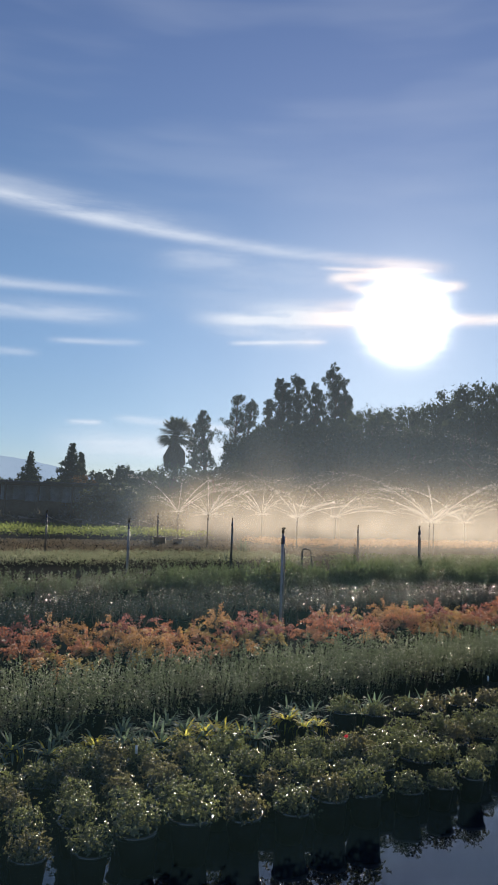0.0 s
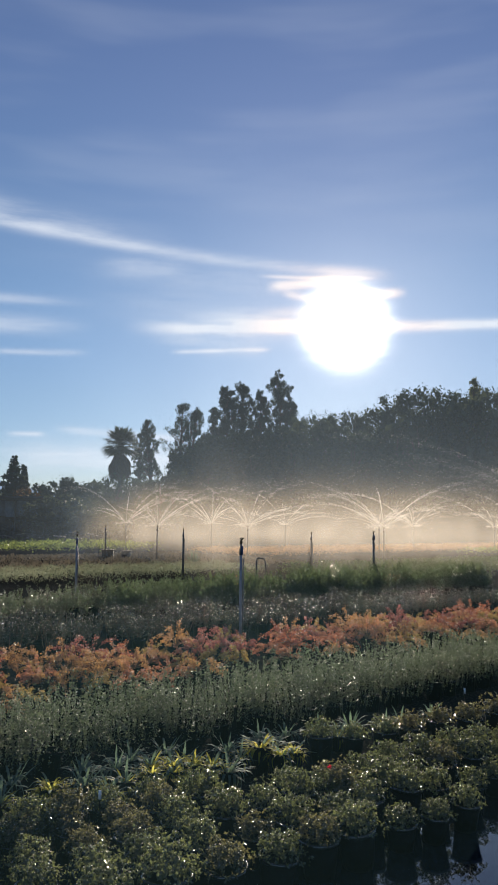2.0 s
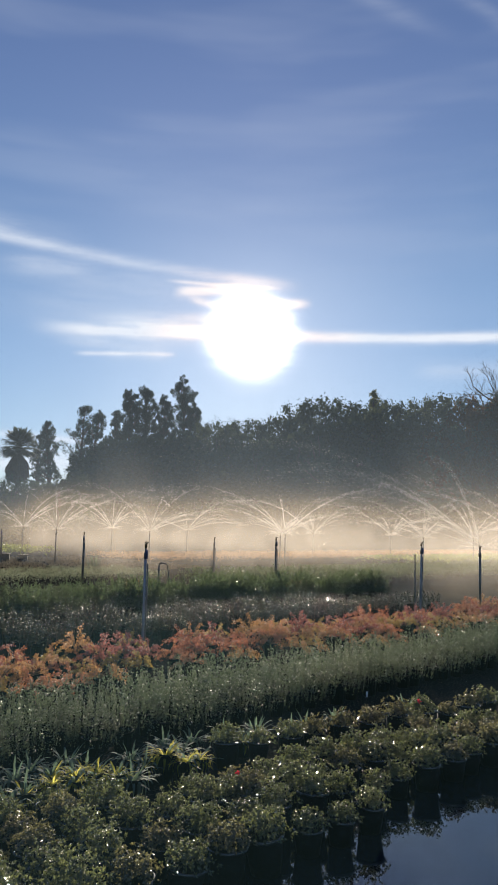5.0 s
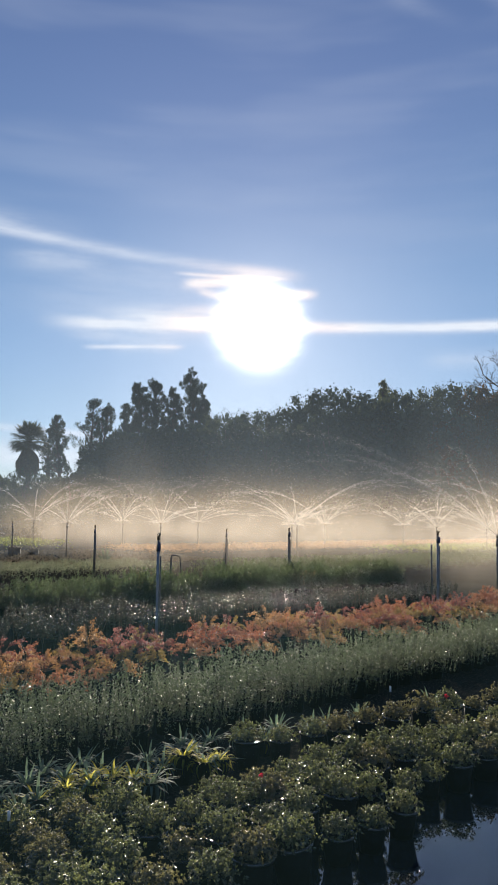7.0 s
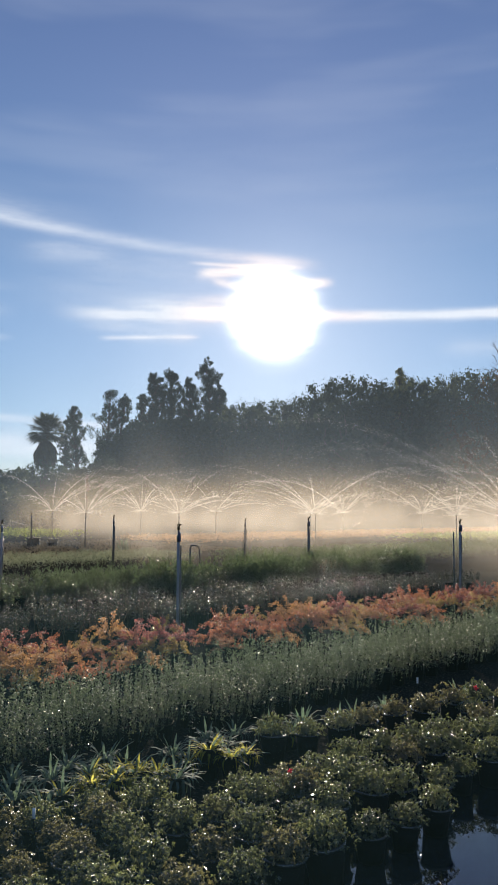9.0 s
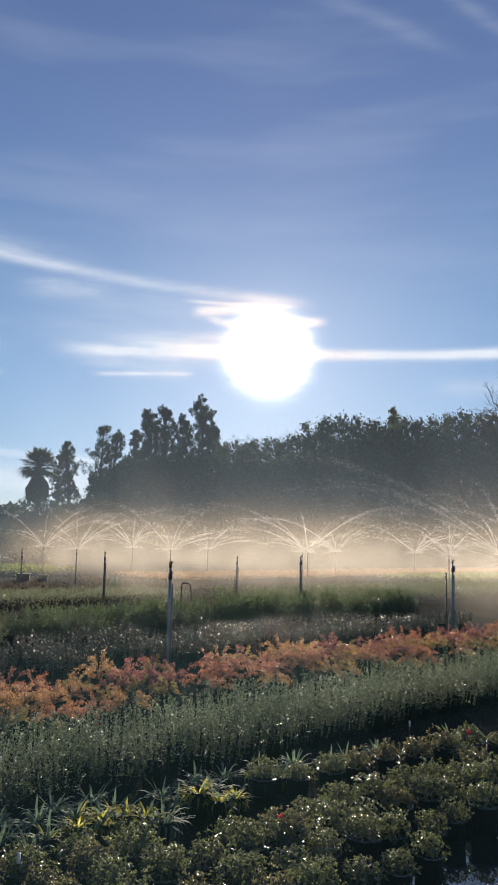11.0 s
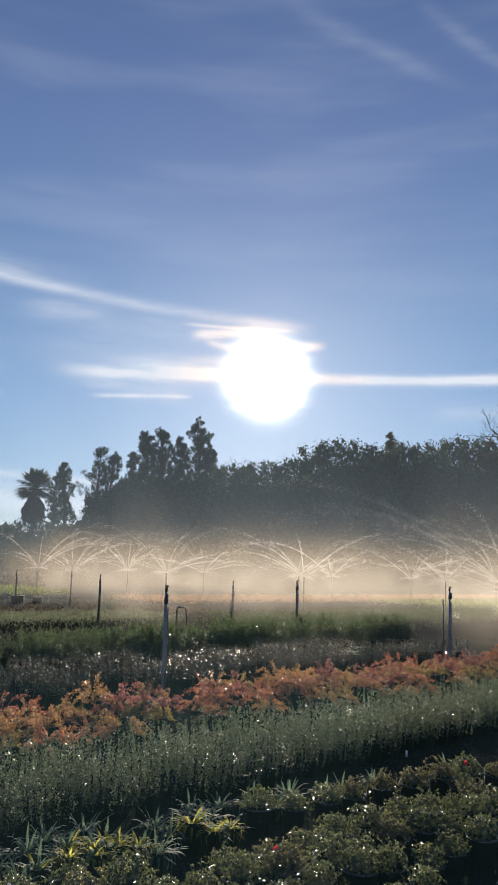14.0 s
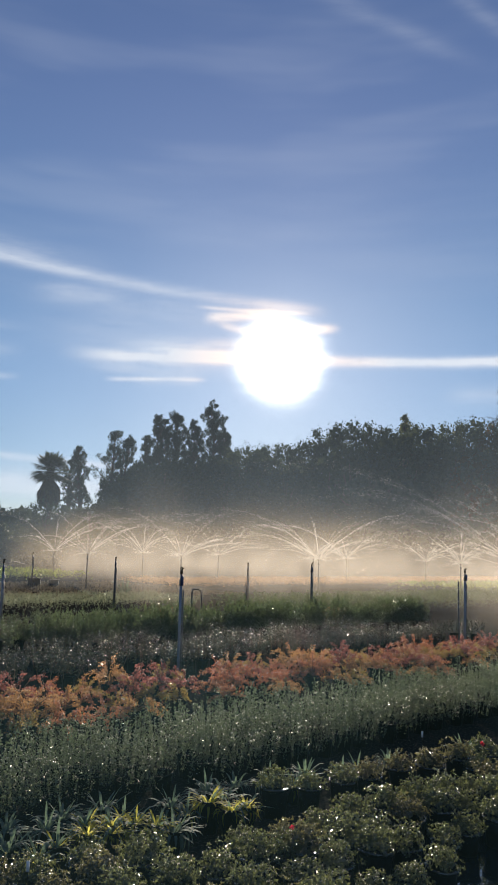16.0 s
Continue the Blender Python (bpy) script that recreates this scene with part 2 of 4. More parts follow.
# added veil: its teal colour lifts dark tones behind it, like glare
def glare_veil_material():
    m, k, out = material("thin_mist")
    co = m.node_tree.nodes.new("ShaderNodeTexCoord").outputs["Object"]
    sep = m.node_tree.nodes.new("ShaderNodeSeparateXYZ")
    k.link(co, sep.inputs[0])
    n = k.noise(co, 0.5, 3.0)
    fac = k.math("MULTIPLY", k.step(sep.outputs[2], 1.25, 1.67, THIN, 0.0), k.math("MULTIPLY", k.step(n, 0.3, 0.7, 0.6, 1.3), k.step(sep.outputs[2], 1.0, 1.40, 0.95, 2.3)))
    tr = k.add("ShaderNodeBsdfTranslucent")
    tr.inputs[0].default_value = (0.40, 0.84, 1.0, 1.0)
    clear = k.add("ShaderNodeBsdfTransparent")
    mx = m.node_tree.nodes.new("ShaderNodeMixShader")
    k.link(fac, mx.inputs[0])
    k.link(clear.outputs[0], mx.inputs[1])
    k.link(tr.outputs[0], mx.inputs[2])
    k.link(mx.outputs[0], out.inputs[0])
    return m


THIN = 0.0050
GLARE_VEIL = glare_veil_material()
GROUND = ground_material()
WATER = water_material()
# matte white that stands in for sun glints on wet leaves
DROP_GLINTS = drop_material("water_drops", 0.44)
SPRAY = drop_material("flying_water", 0.45)
POT = solid("black_plastic", (0.004, 0.004, 0.005), 0.6, 0, 0.4, 6, 0.05, 0.08)
POT_RIM = solid("shiny_black_plastic", (0.006, 0.0065, 0.007), 0.17, 0, 0.4, 6, 0.0, 1.0)
SOIL = solid("potting_soil", (0.035, 0.026, 0.018), 0.9, 0, 0.5, 30, 0.6)
STEM = solid("stem", (0.07, 0.05, 0.03), 0.8, 0, 0.3, 40)
SHRUB_LEAF = leaf("shrub_leaf", (0.045, 0.062, 0.038), (0.095, 0.108, 0.062), (0.175, 0.200, 0.074), 0.26, 0.46, 0.9, 0.7)
BRONZE_LEAF = leaf("bronze_leaf", (0.052, 0.060, 0.040), (0.100, 0.102, 0.064), (0.19, 0.178, 0.070), 0.26, 0.46, 0.9, 0.7)
BLADE = leaf("flax_blade", (0.10, 0.15, 0.13), (0.19, 0.24, 0.20), (0.20, 0.29, 0.18), 0.7, 0.42, 0.06)
BLADE_YELLOW = leaf("yellow_blade", (0.20, 0.22, 0.05), (0.46, 0.41, 0.07), (0.95, 0.84, 0.15), 0.7, 0.60, 0.06, 0.0, (0.22, 0.27, 0.09))
FINE_LEAF = leaf("fine_leaf", (0.040, 0.062, 0.045), (0.092, 0.112, 0.082), (0.150, 0.188, 0.098), 0.4, 0.4, 0.5, 0.1)
ORANGE_LEAF = leaf("orange_leaf", (0.10, 0.032, 0.024), (0.20, 0.090, 0.048), (0.71, 0.265, 0.095), 0.28, 0.42, 1.0, 0.8, (0.17, 0.045, 0.035))
AMBER_LEAF = leaf("amber_leaf", (0.10, 0.048, 0.024), (0.19, 0.105, 0.040), (0.71, 0.37, 0.105), 0.28, 0.42, 1.0, 0.7, (0.18, 0.075, 0.035))
RUST_LEAF = leaf("rust_leaf", (0.09, 0.032, 0.028), (0.22, 0.095, 0.055), (0.68, 0.26, 0.125), 0.22, 0.42, 1.0, 0.8, (0.16, 0.04, 0.035))
PINK_LEAF = leaf("dusky_red_leaf", (0.10, 0.035, 0.034), (0.20, 0.085, 0.075), (0.57, 0.21, 0.165), 0.24, 0.40, 1.0, 0.8, (0.14, 0.035, 0.035))
GOLD_LEAF = leaf("gold_leaf", (0.16, 0.11, 0.03), (0.26, 0.19, 0.05), (0.50, 0.34, 0.09), 0.3, 0.5)
GLOSSY_LEAF = leaf("glossy_leaf", (0.026, 0.048, 0.042), (0.058, 0.074, 0.062), (0.09, 0.095, 0.07), 0.22, 0.28, 0.35, 0.0)
TALL_LEAF = leaf("tall_leaf", (0.038, 0.062, 0.045), (0.084, 0.110, 0.074), (0.17, 0.23, 0.105), 0.32, 0.34, 0.4, 0.2)
LOW_LEAF = leaf("low_leaf", (0.12, 0.14, 0.11), (0.22, 0.24, 0.18), (0.38, 0.42, 0.26), 0.4, 0.4, 0.25)
LIME_LEAF = leaf("lime_leaf", (0.06, 0.10, 0.03), (0.11, 0.15, 0.05), (0.25, 0.31, 0.08), 0.5, 0.5, 0.15)
PEACH_LEAF = leaf("peach_leaf", (0.20, 0.13, 0.07), (0.32, 0.21, 0.12), (0.48, 0.29, 0.16), 0.5, 0.5, 0.2)
RED_PETAL = leaf("red_petal", (0.55, 0.02, 0.04), (0.75, 0.03, 0.07), (0.9, 0.04, 0.10), 0.4, 0.5)
EUC_LEAF = leaf("eucalyptus_leaf", (0.050, 0.070, 0.060), (0.085, 0.105, 0.085), (0.07, 0.09, 0.06), 0.7, 0.3, 0.06)
OAK_LEAF = leaf("woodland_leaf", (0.030, 0.055, 0.040), (0.13, 0.15, 0.10), (0.07, 0.085, 0.045), 0.75, 0.3, 0.06)
POPLAR_LEAF = leaf("poplar_leaf", (0.10, 0.11, 0.05), (0.20, 0.20, 0.10), (0.24, 0.25, 0.10), 0.7, 0.4, 0.1)
RUSSET_LEAF = leaf("russet_leaf", (0.07, 0.046, 0.026), (0.13, 0.082, 0.042), (0.11, 0.068, 0.034), 0.75, 0.35, 0.06)
DRY_LEAF = leaf("dry_stalks", (0.08, 0.082, 0.072), (0.17, 0.165, 0.14), (0.15, 0.14, 0.11), 0.85, 0.3, 0.1)
CLOD = leaf("dry_clods", (0.13, 0.11, 0.085), (0.30, 0.26, 0.20), (0.20, 0.17, 0.12), 0.9, 0.25, 0.05)
CONIFER_LEAF = leaf("conifer_needle", (0.050, 0.070, 0.055), (0.085, 0.11, 0.08), (0.06, 0.08, 0.05), 0.75, 0.2, 0.06)
PALM_LEAF = leaf("palm_frond", (0.035, 0.05, 0.025), (0.06, 0.075, 0.035), (0.08, 0.10, 0.03), 0.4, 0.3)
THATCH = solid("dead_fronds", (0.06, 0.048, 0.035), 0.9, 0, 0.4, 3, 0.5)
BARK = solid("bark", (0.075, 0.06, 0.048), 0.9, 0, 0.35, 3, 0.6)
PVC = solid("grey_pvc", (0.24, 0.26, 0.30), 0.45, 0, 0.2, 12)
STEEL = solid("galvanised_steel", (0.16, 0.16, 0.16), 0.5, 0.6, 0.3, 20)
BRASS = solid("weathered_brass", (0.10, 0.075, 0.04), 0.45, 0.8, 0.3, 30)
TAPE = solid("blue_plastic", (0.03, 0.05, 0.12), 0.4, 0, 0.2, 20)
TAG = solid("white_plastic", (0.75, 0.76, 0.78), 0.4, 0, 0.08, 20)
WALL = solid("shed_boards", (0.19, 0.25, 0.33), 0.8, 0, 0.3, 1.2, 0.3)
ROOFING = solid("shed_roofing", (0.06, 0.062, 0.066), 0.9, 0, 0.3, 0.8, 0.3, 0.05)
TIMBER = solid("grey_timber", (0.22, 0.19, 0.16), 0.8, 0, 0.3, 2, 0.4)
CRATE = solid("dark_crate", (0.03, 0.028, 0.027), 0.95, 0, 0.3, 6, 0.2, 0.05)


def glowing_hill_material():
    """Hills so far off that the air before them is most of what is seen; they emit that haze colour."""
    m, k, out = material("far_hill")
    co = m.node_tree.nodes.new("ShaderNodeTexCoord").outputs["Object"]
    # haze brightness is emitted, not lit by sun or sky
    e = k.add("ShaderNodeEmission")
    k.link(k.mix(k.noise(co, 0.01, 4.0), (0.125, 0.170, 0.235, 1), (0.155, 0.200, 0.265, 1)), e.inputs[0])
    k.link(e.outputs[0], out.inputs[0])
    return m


GLOWING_HILL = glowing_hill_material()


# ---- mesh tools ----
def mesh_of(name, verts, faces, mats=(), index=None, smooth=False):
    """A mesh from arrays: verts (n, 3), faces a list of (m, k) index arrays."""
    me = bpy.data.meshes.new(name)
    verts = np.asarray(verts, np.float32)
    me.vertices.add(len(verts))
    me.vertices.foreach_set("co", verts.ravel())
    faces = [np.asarray(f, np.int32) for f in faces if len(f)]
    loops = np.concatenate([f.ravel() for f in faces])
    sizes = np.concatenate([np.full(len(f), f.shape[1], np.int32) for f in faces])
    starts = np.r_[0, np.cumsum(sizes)[:-1]].astype(np.int32)
    me.loops.add(len(loops))
    me.loops.foreach_set("vertex_index", loops)
    me.polygons.add(len(sizes))
    me.polygons.foreach_set("loop_start", starts)
    if index is not None:
        me.polygons.foreach_set("material_index", np.asarray(index, np.int32))
    if smooth:
        me.polygons.foreach_set("use_smooth", np.ones(len(sizes), bool))
    me.update(calc_edges=True)
    for m in mats:
        me.materials.append(m)
    return me


class Build:
    """Gathers vertices and faces of one part."""

    def __init__(self):
        self.v, self.t, self.q, self.n = [], [], [], 0

    def add(self, v, tris=(), quads=()):
        v = np.asarray(v, float).reshape(-1, 3)
        self.v.append(v)
        if len(tris):
            self.t.append(np.asarray(tris) + self.n)
        if len(quads):
            self.q.append(np.asarray(quads) + self.n)
        self.n += len(v)
        return self

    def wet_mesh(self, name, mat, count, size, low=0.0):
        """The leaves, with flat white flakes on the outer, upper ones as painted glints of water drops."""
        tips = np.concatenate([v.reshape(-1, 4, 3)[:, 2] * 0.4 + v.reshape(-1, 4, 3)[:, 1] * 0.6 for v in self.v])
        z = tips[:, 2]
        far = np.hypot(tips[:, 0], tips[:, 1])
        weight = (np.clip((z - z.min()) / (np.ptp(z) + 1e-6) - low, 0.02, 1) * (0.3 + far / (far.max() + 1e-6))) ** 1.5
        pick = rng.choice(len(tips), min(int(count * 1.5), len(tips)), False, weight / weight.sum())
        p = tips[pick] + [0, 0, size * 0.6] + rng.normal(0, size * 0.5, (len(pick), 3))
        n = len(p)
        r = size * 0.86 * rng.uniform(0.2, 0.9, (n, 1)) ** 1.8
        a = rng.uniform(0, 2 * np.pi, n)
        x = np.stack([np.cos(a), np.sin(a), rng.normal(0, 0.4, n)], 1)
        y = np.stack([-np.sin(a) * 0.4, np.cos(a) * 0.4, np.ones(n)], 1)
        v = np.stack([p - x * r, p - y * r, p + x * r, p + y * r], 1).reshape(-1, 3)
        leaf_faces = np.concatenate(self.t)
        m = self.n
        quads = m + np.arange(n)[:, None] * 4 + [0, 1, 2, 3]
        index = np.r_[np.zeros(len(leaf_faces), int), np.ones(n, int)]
        return mesh_of(name, np.concatenate(self.v + [v]), [leaf_faces, quads], (mat, DROP_GLINTS), index)

    def mesh(self, name, mat, smooth=False):
        faces = [np.concatenate(f) for f in (self.t, self.q) if f]
        return mesh_of(name, np.concatenate(self.v), faces, (mat,), None, smooth)

    def tube(self, path, radii, sides=8, caps=True):
        path = np.asarray(path, float)
        n = len(path)
        radii = np.full(n, radii) if np.isscalar(radii) else np.asarray(radii, float)
        way = np.gradient(path, axis=0)
        way /= np.linalg.norm(way, axis=1)[:, None] + 1e-9
        ref = np.where(np.abs(way[:, 2:3]) > 0.9, [[1.0, 0, 0]], [[0, 0, 1.0]])
        a = np.cross(way, ref)
        a /= np.linalg.norm(a, axis=1)[:, None] + 1e-9
        b = np.cross(way, a)
        ang = np.linspace(0, 2 * np.pi, sides, endpoint=False)
        ring = path[:, None] + radii[:, None, None] * (np.cos(ang)[None, :, None] * a[:, None] + np.sin(ang)[None, :, None] * b[:, None])
        i, j = np.meshgrid(np.arange(n - 1), np.arange(sides), indexing="ij")
        i, j = i.ravel(), j.ravel()
        jj = (j + 1) % sides
        quads = np.stack([i * sides + j, i * sides + jj, (i + 1) * sides + jj, (i + 1) * sides + j], 1)
        v = ring.reshape(-1, 3)
        tris = []
        if caps:
            v = np.r_[v, path[:1], path[-1:]]
            k = np.arange(sides)
            tris = np.r_[np.stack([np.full(sides, n * sides), (k + 1) % sides, k], 1),
                         np.stack([np.full(sides, n * sides + 1), (n - 1) * sides + k, (n - 1) * sides + (k + 1) % sides], 1)]
        return self.add(v, tris, quads)

    def lathe(self, profile, sides=16, centre=(0, 0, 0)):
        """A turned form from (radius, height) pairs."""
        profile = np.asarray(profile, float)
        ang = np.linspace(0, 2 * np.pi, sides, endpoint=False)
        n = len(profile)
        v = np.stack([profile[:, :1] * np.cos(ang), profile[:, :1] * np.sin(ang), np.repeat(profile[:, 1:], sides, 1)], -1).reshape(-1, 3) + centre
        i, j = np.meshgrid(np.arange(n - 1), np.arange(sides), indexing="ij")
        i, j = i.ravel(), j.ravel()
        jj = (j + 1) % sides
        return self.add(v, (), np.stack([i * sides + j, i * sides + jj, (i + 1) * sides + jj, (i + 1) * sides + j], 1))

    def box(self, lo, hi, bevel=0.0):
        (x0, y0, z0), (x1, y1, z1) = lo, hi
        b = bevel
        v = []
        for z, s in ((z0, b), (z0 + b, 0), (z1 - b, 0), (z1, b)):
            v += [(x0 + s, y0 + s, z), (x1 - s, y0 + s, z), (x1 - s, y1 - s, z), (x0 + s, y1 - s, z)]
        q = [(3, 2, 1, 0), (12, 13, 14, 15)]
        for r in range(3):
            for k in range(4):
                a, c = r * 4 + k, r * 4 + (k + 1) % 4
                q.append((a, c, c + 4, a + 4))
        return self.add(v, (), q)

    def leaves(self, base, way, up, length, width, fold=0.25, droop=0.15, cells=1):
        """Many folded leaves at once: base, way and up are (n, 3); length and width scalars or (n,)."""
        base, way, up = (np.asarray(a, float) for a in (base, way, up))
        n = len(base)
        way = way / (np.linalg.norm(way, axis=1)[:, None] + 1e-9)
        side = np.cross(way, up)
        side /= np.linalg.norm(side, axis=1)[:, None] + 1e-9
        up = np.cross(side, way)
        length = np.broadcast_to(length, n)[:, None]
        width = np.broadcast_to(width, n)[:, None]
        mid = base + way * length * 0.45
        tip = base + way * length - up * length * droop
        left = mid - side * width * 0.5 + up * width * fold
        right = mid + side * width * 0.5 + up * width * fold
        v = np.stack([base, left, tip, right], 1).reshape(-1, 3)
        k = np.arange(n)[:, None] * 4
        return self.add(v, np.concatenate([k + [0, 2, 1], k + [0, 3, 2]]))

    def blades(self, base, way, length, width, bend, parts=4):
        """Strap leaves that arch over: base and way (n, 3), length, width and bend (n,)."""
        base, way = np.asarray(base, float), np.asarray(way, float)
        n = len(base)
        way = way / np.linalg.norm(way, axis=1)[:, None]
        side = np.cross(way, np.array([0, 0, 1.0]))
        side /= np.linalg.norm(side, axis=1)[:, None] + 1e-9
        rows = []
        for u in np.linspace(0, 1, parts + 1):
            p = base + way * (length * u)[:, None]
            p = p - np.array([0, 0, 1.0]) * (bend * length * u**2)[:, None] + np.c_[way[:, :2], np.zeros(n)] * (bend * length * 0.5 * u**2)[:, None]
            w = (width * (0.6 + 0.5 * math.sin(2.6 * u)) * (1 - u**3) + 0.0008)[:, None] * 0.5
            rows += [p - side * w, p + side * w]
        v = np.stack(rows, 1)
        m = v.shape[1]
        k = np.arange(n)[:, None] * m
        quads = np.concatenate([k + [2 * r, 2 * r + 1, 2 * r + 3, 2 * r + 2] for r in range(parts)])
        return self.add(v.reshape(-1, 3), (), quads)


rng = np.random.default_rng(7)


def part(name, mesh, parent=None, label=""):
    ob = new(name, mesh)
    if parent is not None:
        ob.parent = parent
    if label:
        ob["label"] = label
    return ob


def unit(v):
    return v / (np.linalg.norm(v, axis=-1, keepdims=True) + 1e-9)


def ball(n, power=1 / 3):
    """Random points in the unit ball; a low power crowds them to its surface."""
    return unit(rng.normal(size=(n, 3))) * rng.random((n, 1)) ** power


# the beds run from the near left to the far right: s along them, q across
US, UQ = np.array([0.7501, 0.6613]), np.array([-0.6613, 0.7501])


def bed(s, q, z=0.0):
    p = US * s + UQ * q
    return float(p[0]), float(p[1]), z




def scatter(protos, spots, tilt=2.0, size=(0.88, 1.12)):
    """Sets each prototype on its first spot and copies on the rest: spots of (s, q)."""
    used = set()
    for s, q in spots:
        p = protos[int(rng.integers(len(protos)))]
        k = float(rng.uniform(*size))
        x, y, z = bed(s, q)
        m = pose(x, y, z, float(rng.normal(0, tilt)), float(rng.normal(0, tilt)), float(rng.uniform(0, 360))) @ Matrix.Diagonal((k, k, k * float(rng.uniform(0.92, 1.1)), 1))
        if p.name in used:
            copy_thing(p, m @ Matrix.Diagonal((1 / p.scale.x, 1 / p.scale.y, 1 / p.scale.z, 1)))
        else:
            p.matrix_basis = m
            used.add(p.name)
    for p in protos:
        if p.name not in used:
            for c in list(p.children_recursive):
                bpy.data.objects.remove(c)
            bpy.data.objects.remove(p)


# ---- ground and water ----
def ease(x, a, b):
    u = min(1.0, max(0.0, (x - a) / (b - a)))
    return u * u * (3 - 2 * u)


def slope(az, d):
    """Height of the ground: level fields, and a wooded rise beyond them."""
    return 12.5 * ease(d, 120, 260) * ease(az, -20, -9) * (1 - ease(az, 45, 70)) * (1 - ease(d, 330, 900))


def make_ground():
    rings = np.r_[0.01, 6, 14, 30, 60, 90, np.linspace(110, 330, 23), 420, 600, 1000, 2000, 4000]
    ang = np.linspace(0, 2 * np.pi, 97)[:-1]
    v = [(r * math.sin(a), r * math.cos(a), slope(math.degrees(a) if a < math.pi else math.degrees(a) - 360, r)) for r in rings for a in ang]
    i, j = np.meshgrid(np.arange(len(rings) - 1), np.arange(96), indexing="ij")
    i, j = i.ravel(), j.ravel()
    jj = (j + 1) % 96
    b = Build().add(v, (), np.stack([i * 96 + j, (i + 1) * 96 + j, (i + 1) * 96 + jj, i * 96 + jj], 1))
    g = part("ground", b.mesh("ground", GROUND))
    tagged(g, "dark wet soil and weed mat of a plant nursery", "ground", kind="structure")
    # flooded aisle round the first bed, with an uneven far edge
    n = 60
    s = np.linspace(-14, 30, n)
    far = 3.72 + 0.10 * np.sin(s * 1.7) + 0.06 * np.sin(s * 4.1 + 1)
    near = np.full(n, -9.0)
    v = [bed(a, c, 0.004) for a, c in zip(s, near)] + [bed(a, c, 0.004) for a, c in zip(s, far)]
    k = np.arange(n - 1)
    w = part("water", Build().add(v, (), np.stack([k, k + 1, k + n + 1, k + n], 1)).mesh("water", WATER))
    tagged(w, "still dark water flooding the aisle, mirroring the pots", "water", kind="structure")
    # far hills
    a = np.radians(np.linspace(-75, 75, 600))
    d = 1900.0
    el = np.interp(np.degrees(a), [-75, -45, -30, -26, -24.7, -23, -20.8, -18, -14, 0, 75], [2.0, 2.9, 3.2, 3.3, 3.05, 2.9, 2.5, 1.8, 1.2, 0.8, 1.0])
    h = (d + 250) * np.tan(np.radians(el)) + 0.35 * rng.normal(size=len(a))
    low = np.stack([d * np.sin(a), d * np.cos(a), 0 * a - 1], 1)
    top = np.stack([(d + 250) * np.sin(a), (d + 250) * np.cos(a), h], 1)
    back = np.stack([(d + 700) * np.sin(a), (d + 700) * np.cos(a), 0 * a - 1], 1)
    m = len(a)
    k = np.arange(m - 1)
    q = np.r_[np.stack([k, k + 1, k + m + 1, k + m], 1), np.stack([k + m, k + m + 1, k + 2 * m + 1, k + 2 * m], 1)]
    hill = part("far_hills", Build().add(np.r_[low, top, back], (), q).mesh("far_hills", GLOWING_HILL, True))
    tagged(hill, "pale blue hills on the horizon, glowing in their haze colour", "hills", kind="structure")


make_ground()


# ---- trees ----
def crown_mesh(name, lobes, count, size, mat, droop=0.0, flat=1.0, core=0):
    """Leaf clumps through a set of lobes (x, y, z, rx, ry, rz, share)."""
    b = Build()
    total = sum(l[6] for l in lobes)
    for x, y, z, rx, ry, rz, share in lobes:
        n = max(8, int(count * share / total))
        p = ball(n, 0.42)
        lump = 0.78 + 0.3 * np.array([noise.noise(Vector((float(a) * 2.3 + x, float(c) * 2.3 + y, float(d) * 2.3 + z))) for a, c, d in p])[:, None]
        pos = p * lump * [rx, ry, rz] + [x, y, z]
        way = unit(p + rng.normal(0, 0.7, (n, 3))) + [0, 0, -droop]
        up = unit(rng.normal(size=(n, 3)) + [0, 0, flat])
        ln = size * rng.uniform(0.6, 1.5, n)
        b.leaves(pos, way, up, ln, ln * rng.uniform(0.45, 0.8, n), 0.2, 0.2)
        if core:
            m = max(3, int(core * share / total))
            ln = size * rng.uniform(2.0, 3.6, m)
            b.leaves(ball(m) * [rx * 0.45, ry * 0.45, rz * 0.45] + [x, y, z], rng.normal(size=(m, 3)), rng.normal(size=(m, 3)), ln, ln * 0.8)
    return b.mesh(name, mat)


def limbs_mesh(height, radius, limbs, mat, lean=0.03):
    b = Build()
    zs = np.linspace(0, 1, 7)
    wob = rng.normal(0, lean, (7, 2)) * height * zs[:, None]
    b.tube(np.c_[wob, zs * height], radius * (1 - 0.85 * zs), 8)
    for x, y, z, *_ in limbs[::2]:
        z0 = z * 0.55
        k = np.interp(z0 / height, zs, np.arange(7))
        c = wob[int(min(k, 6))]
        b.tube([(c[0], c[1], z0), (0.5 * (c[0] + x), 0.5 * (c[1] + y), 0.5 * (z0 + z)), (x, y, z)], [radius * 0.45, radius * 0.3, radius * 0.1], 4, False)
    return b.mesh("trunk", mat)


def tree(name, lobes, height, radius, count, size, mat, label, category="tree", group="", droop=0.0, core=0):
    root = new(name)
    part("trunk", limbs_mesh(height, radius, lobes, BARK), root)
    part("crown", crown_mesh("crown", lobes, count, size, mat, droop, 1.0, core), root)
    tagged(root, label, category, group)
    return root


def polar(az, dist, z=0.0):
    return dist * math.sin(radians(az)) - 0.4, dist * math.cos(radians(az)) + 0.2, z


def height_at(el, dist):
    return 1.78 + dist * math.tan(radians(el))


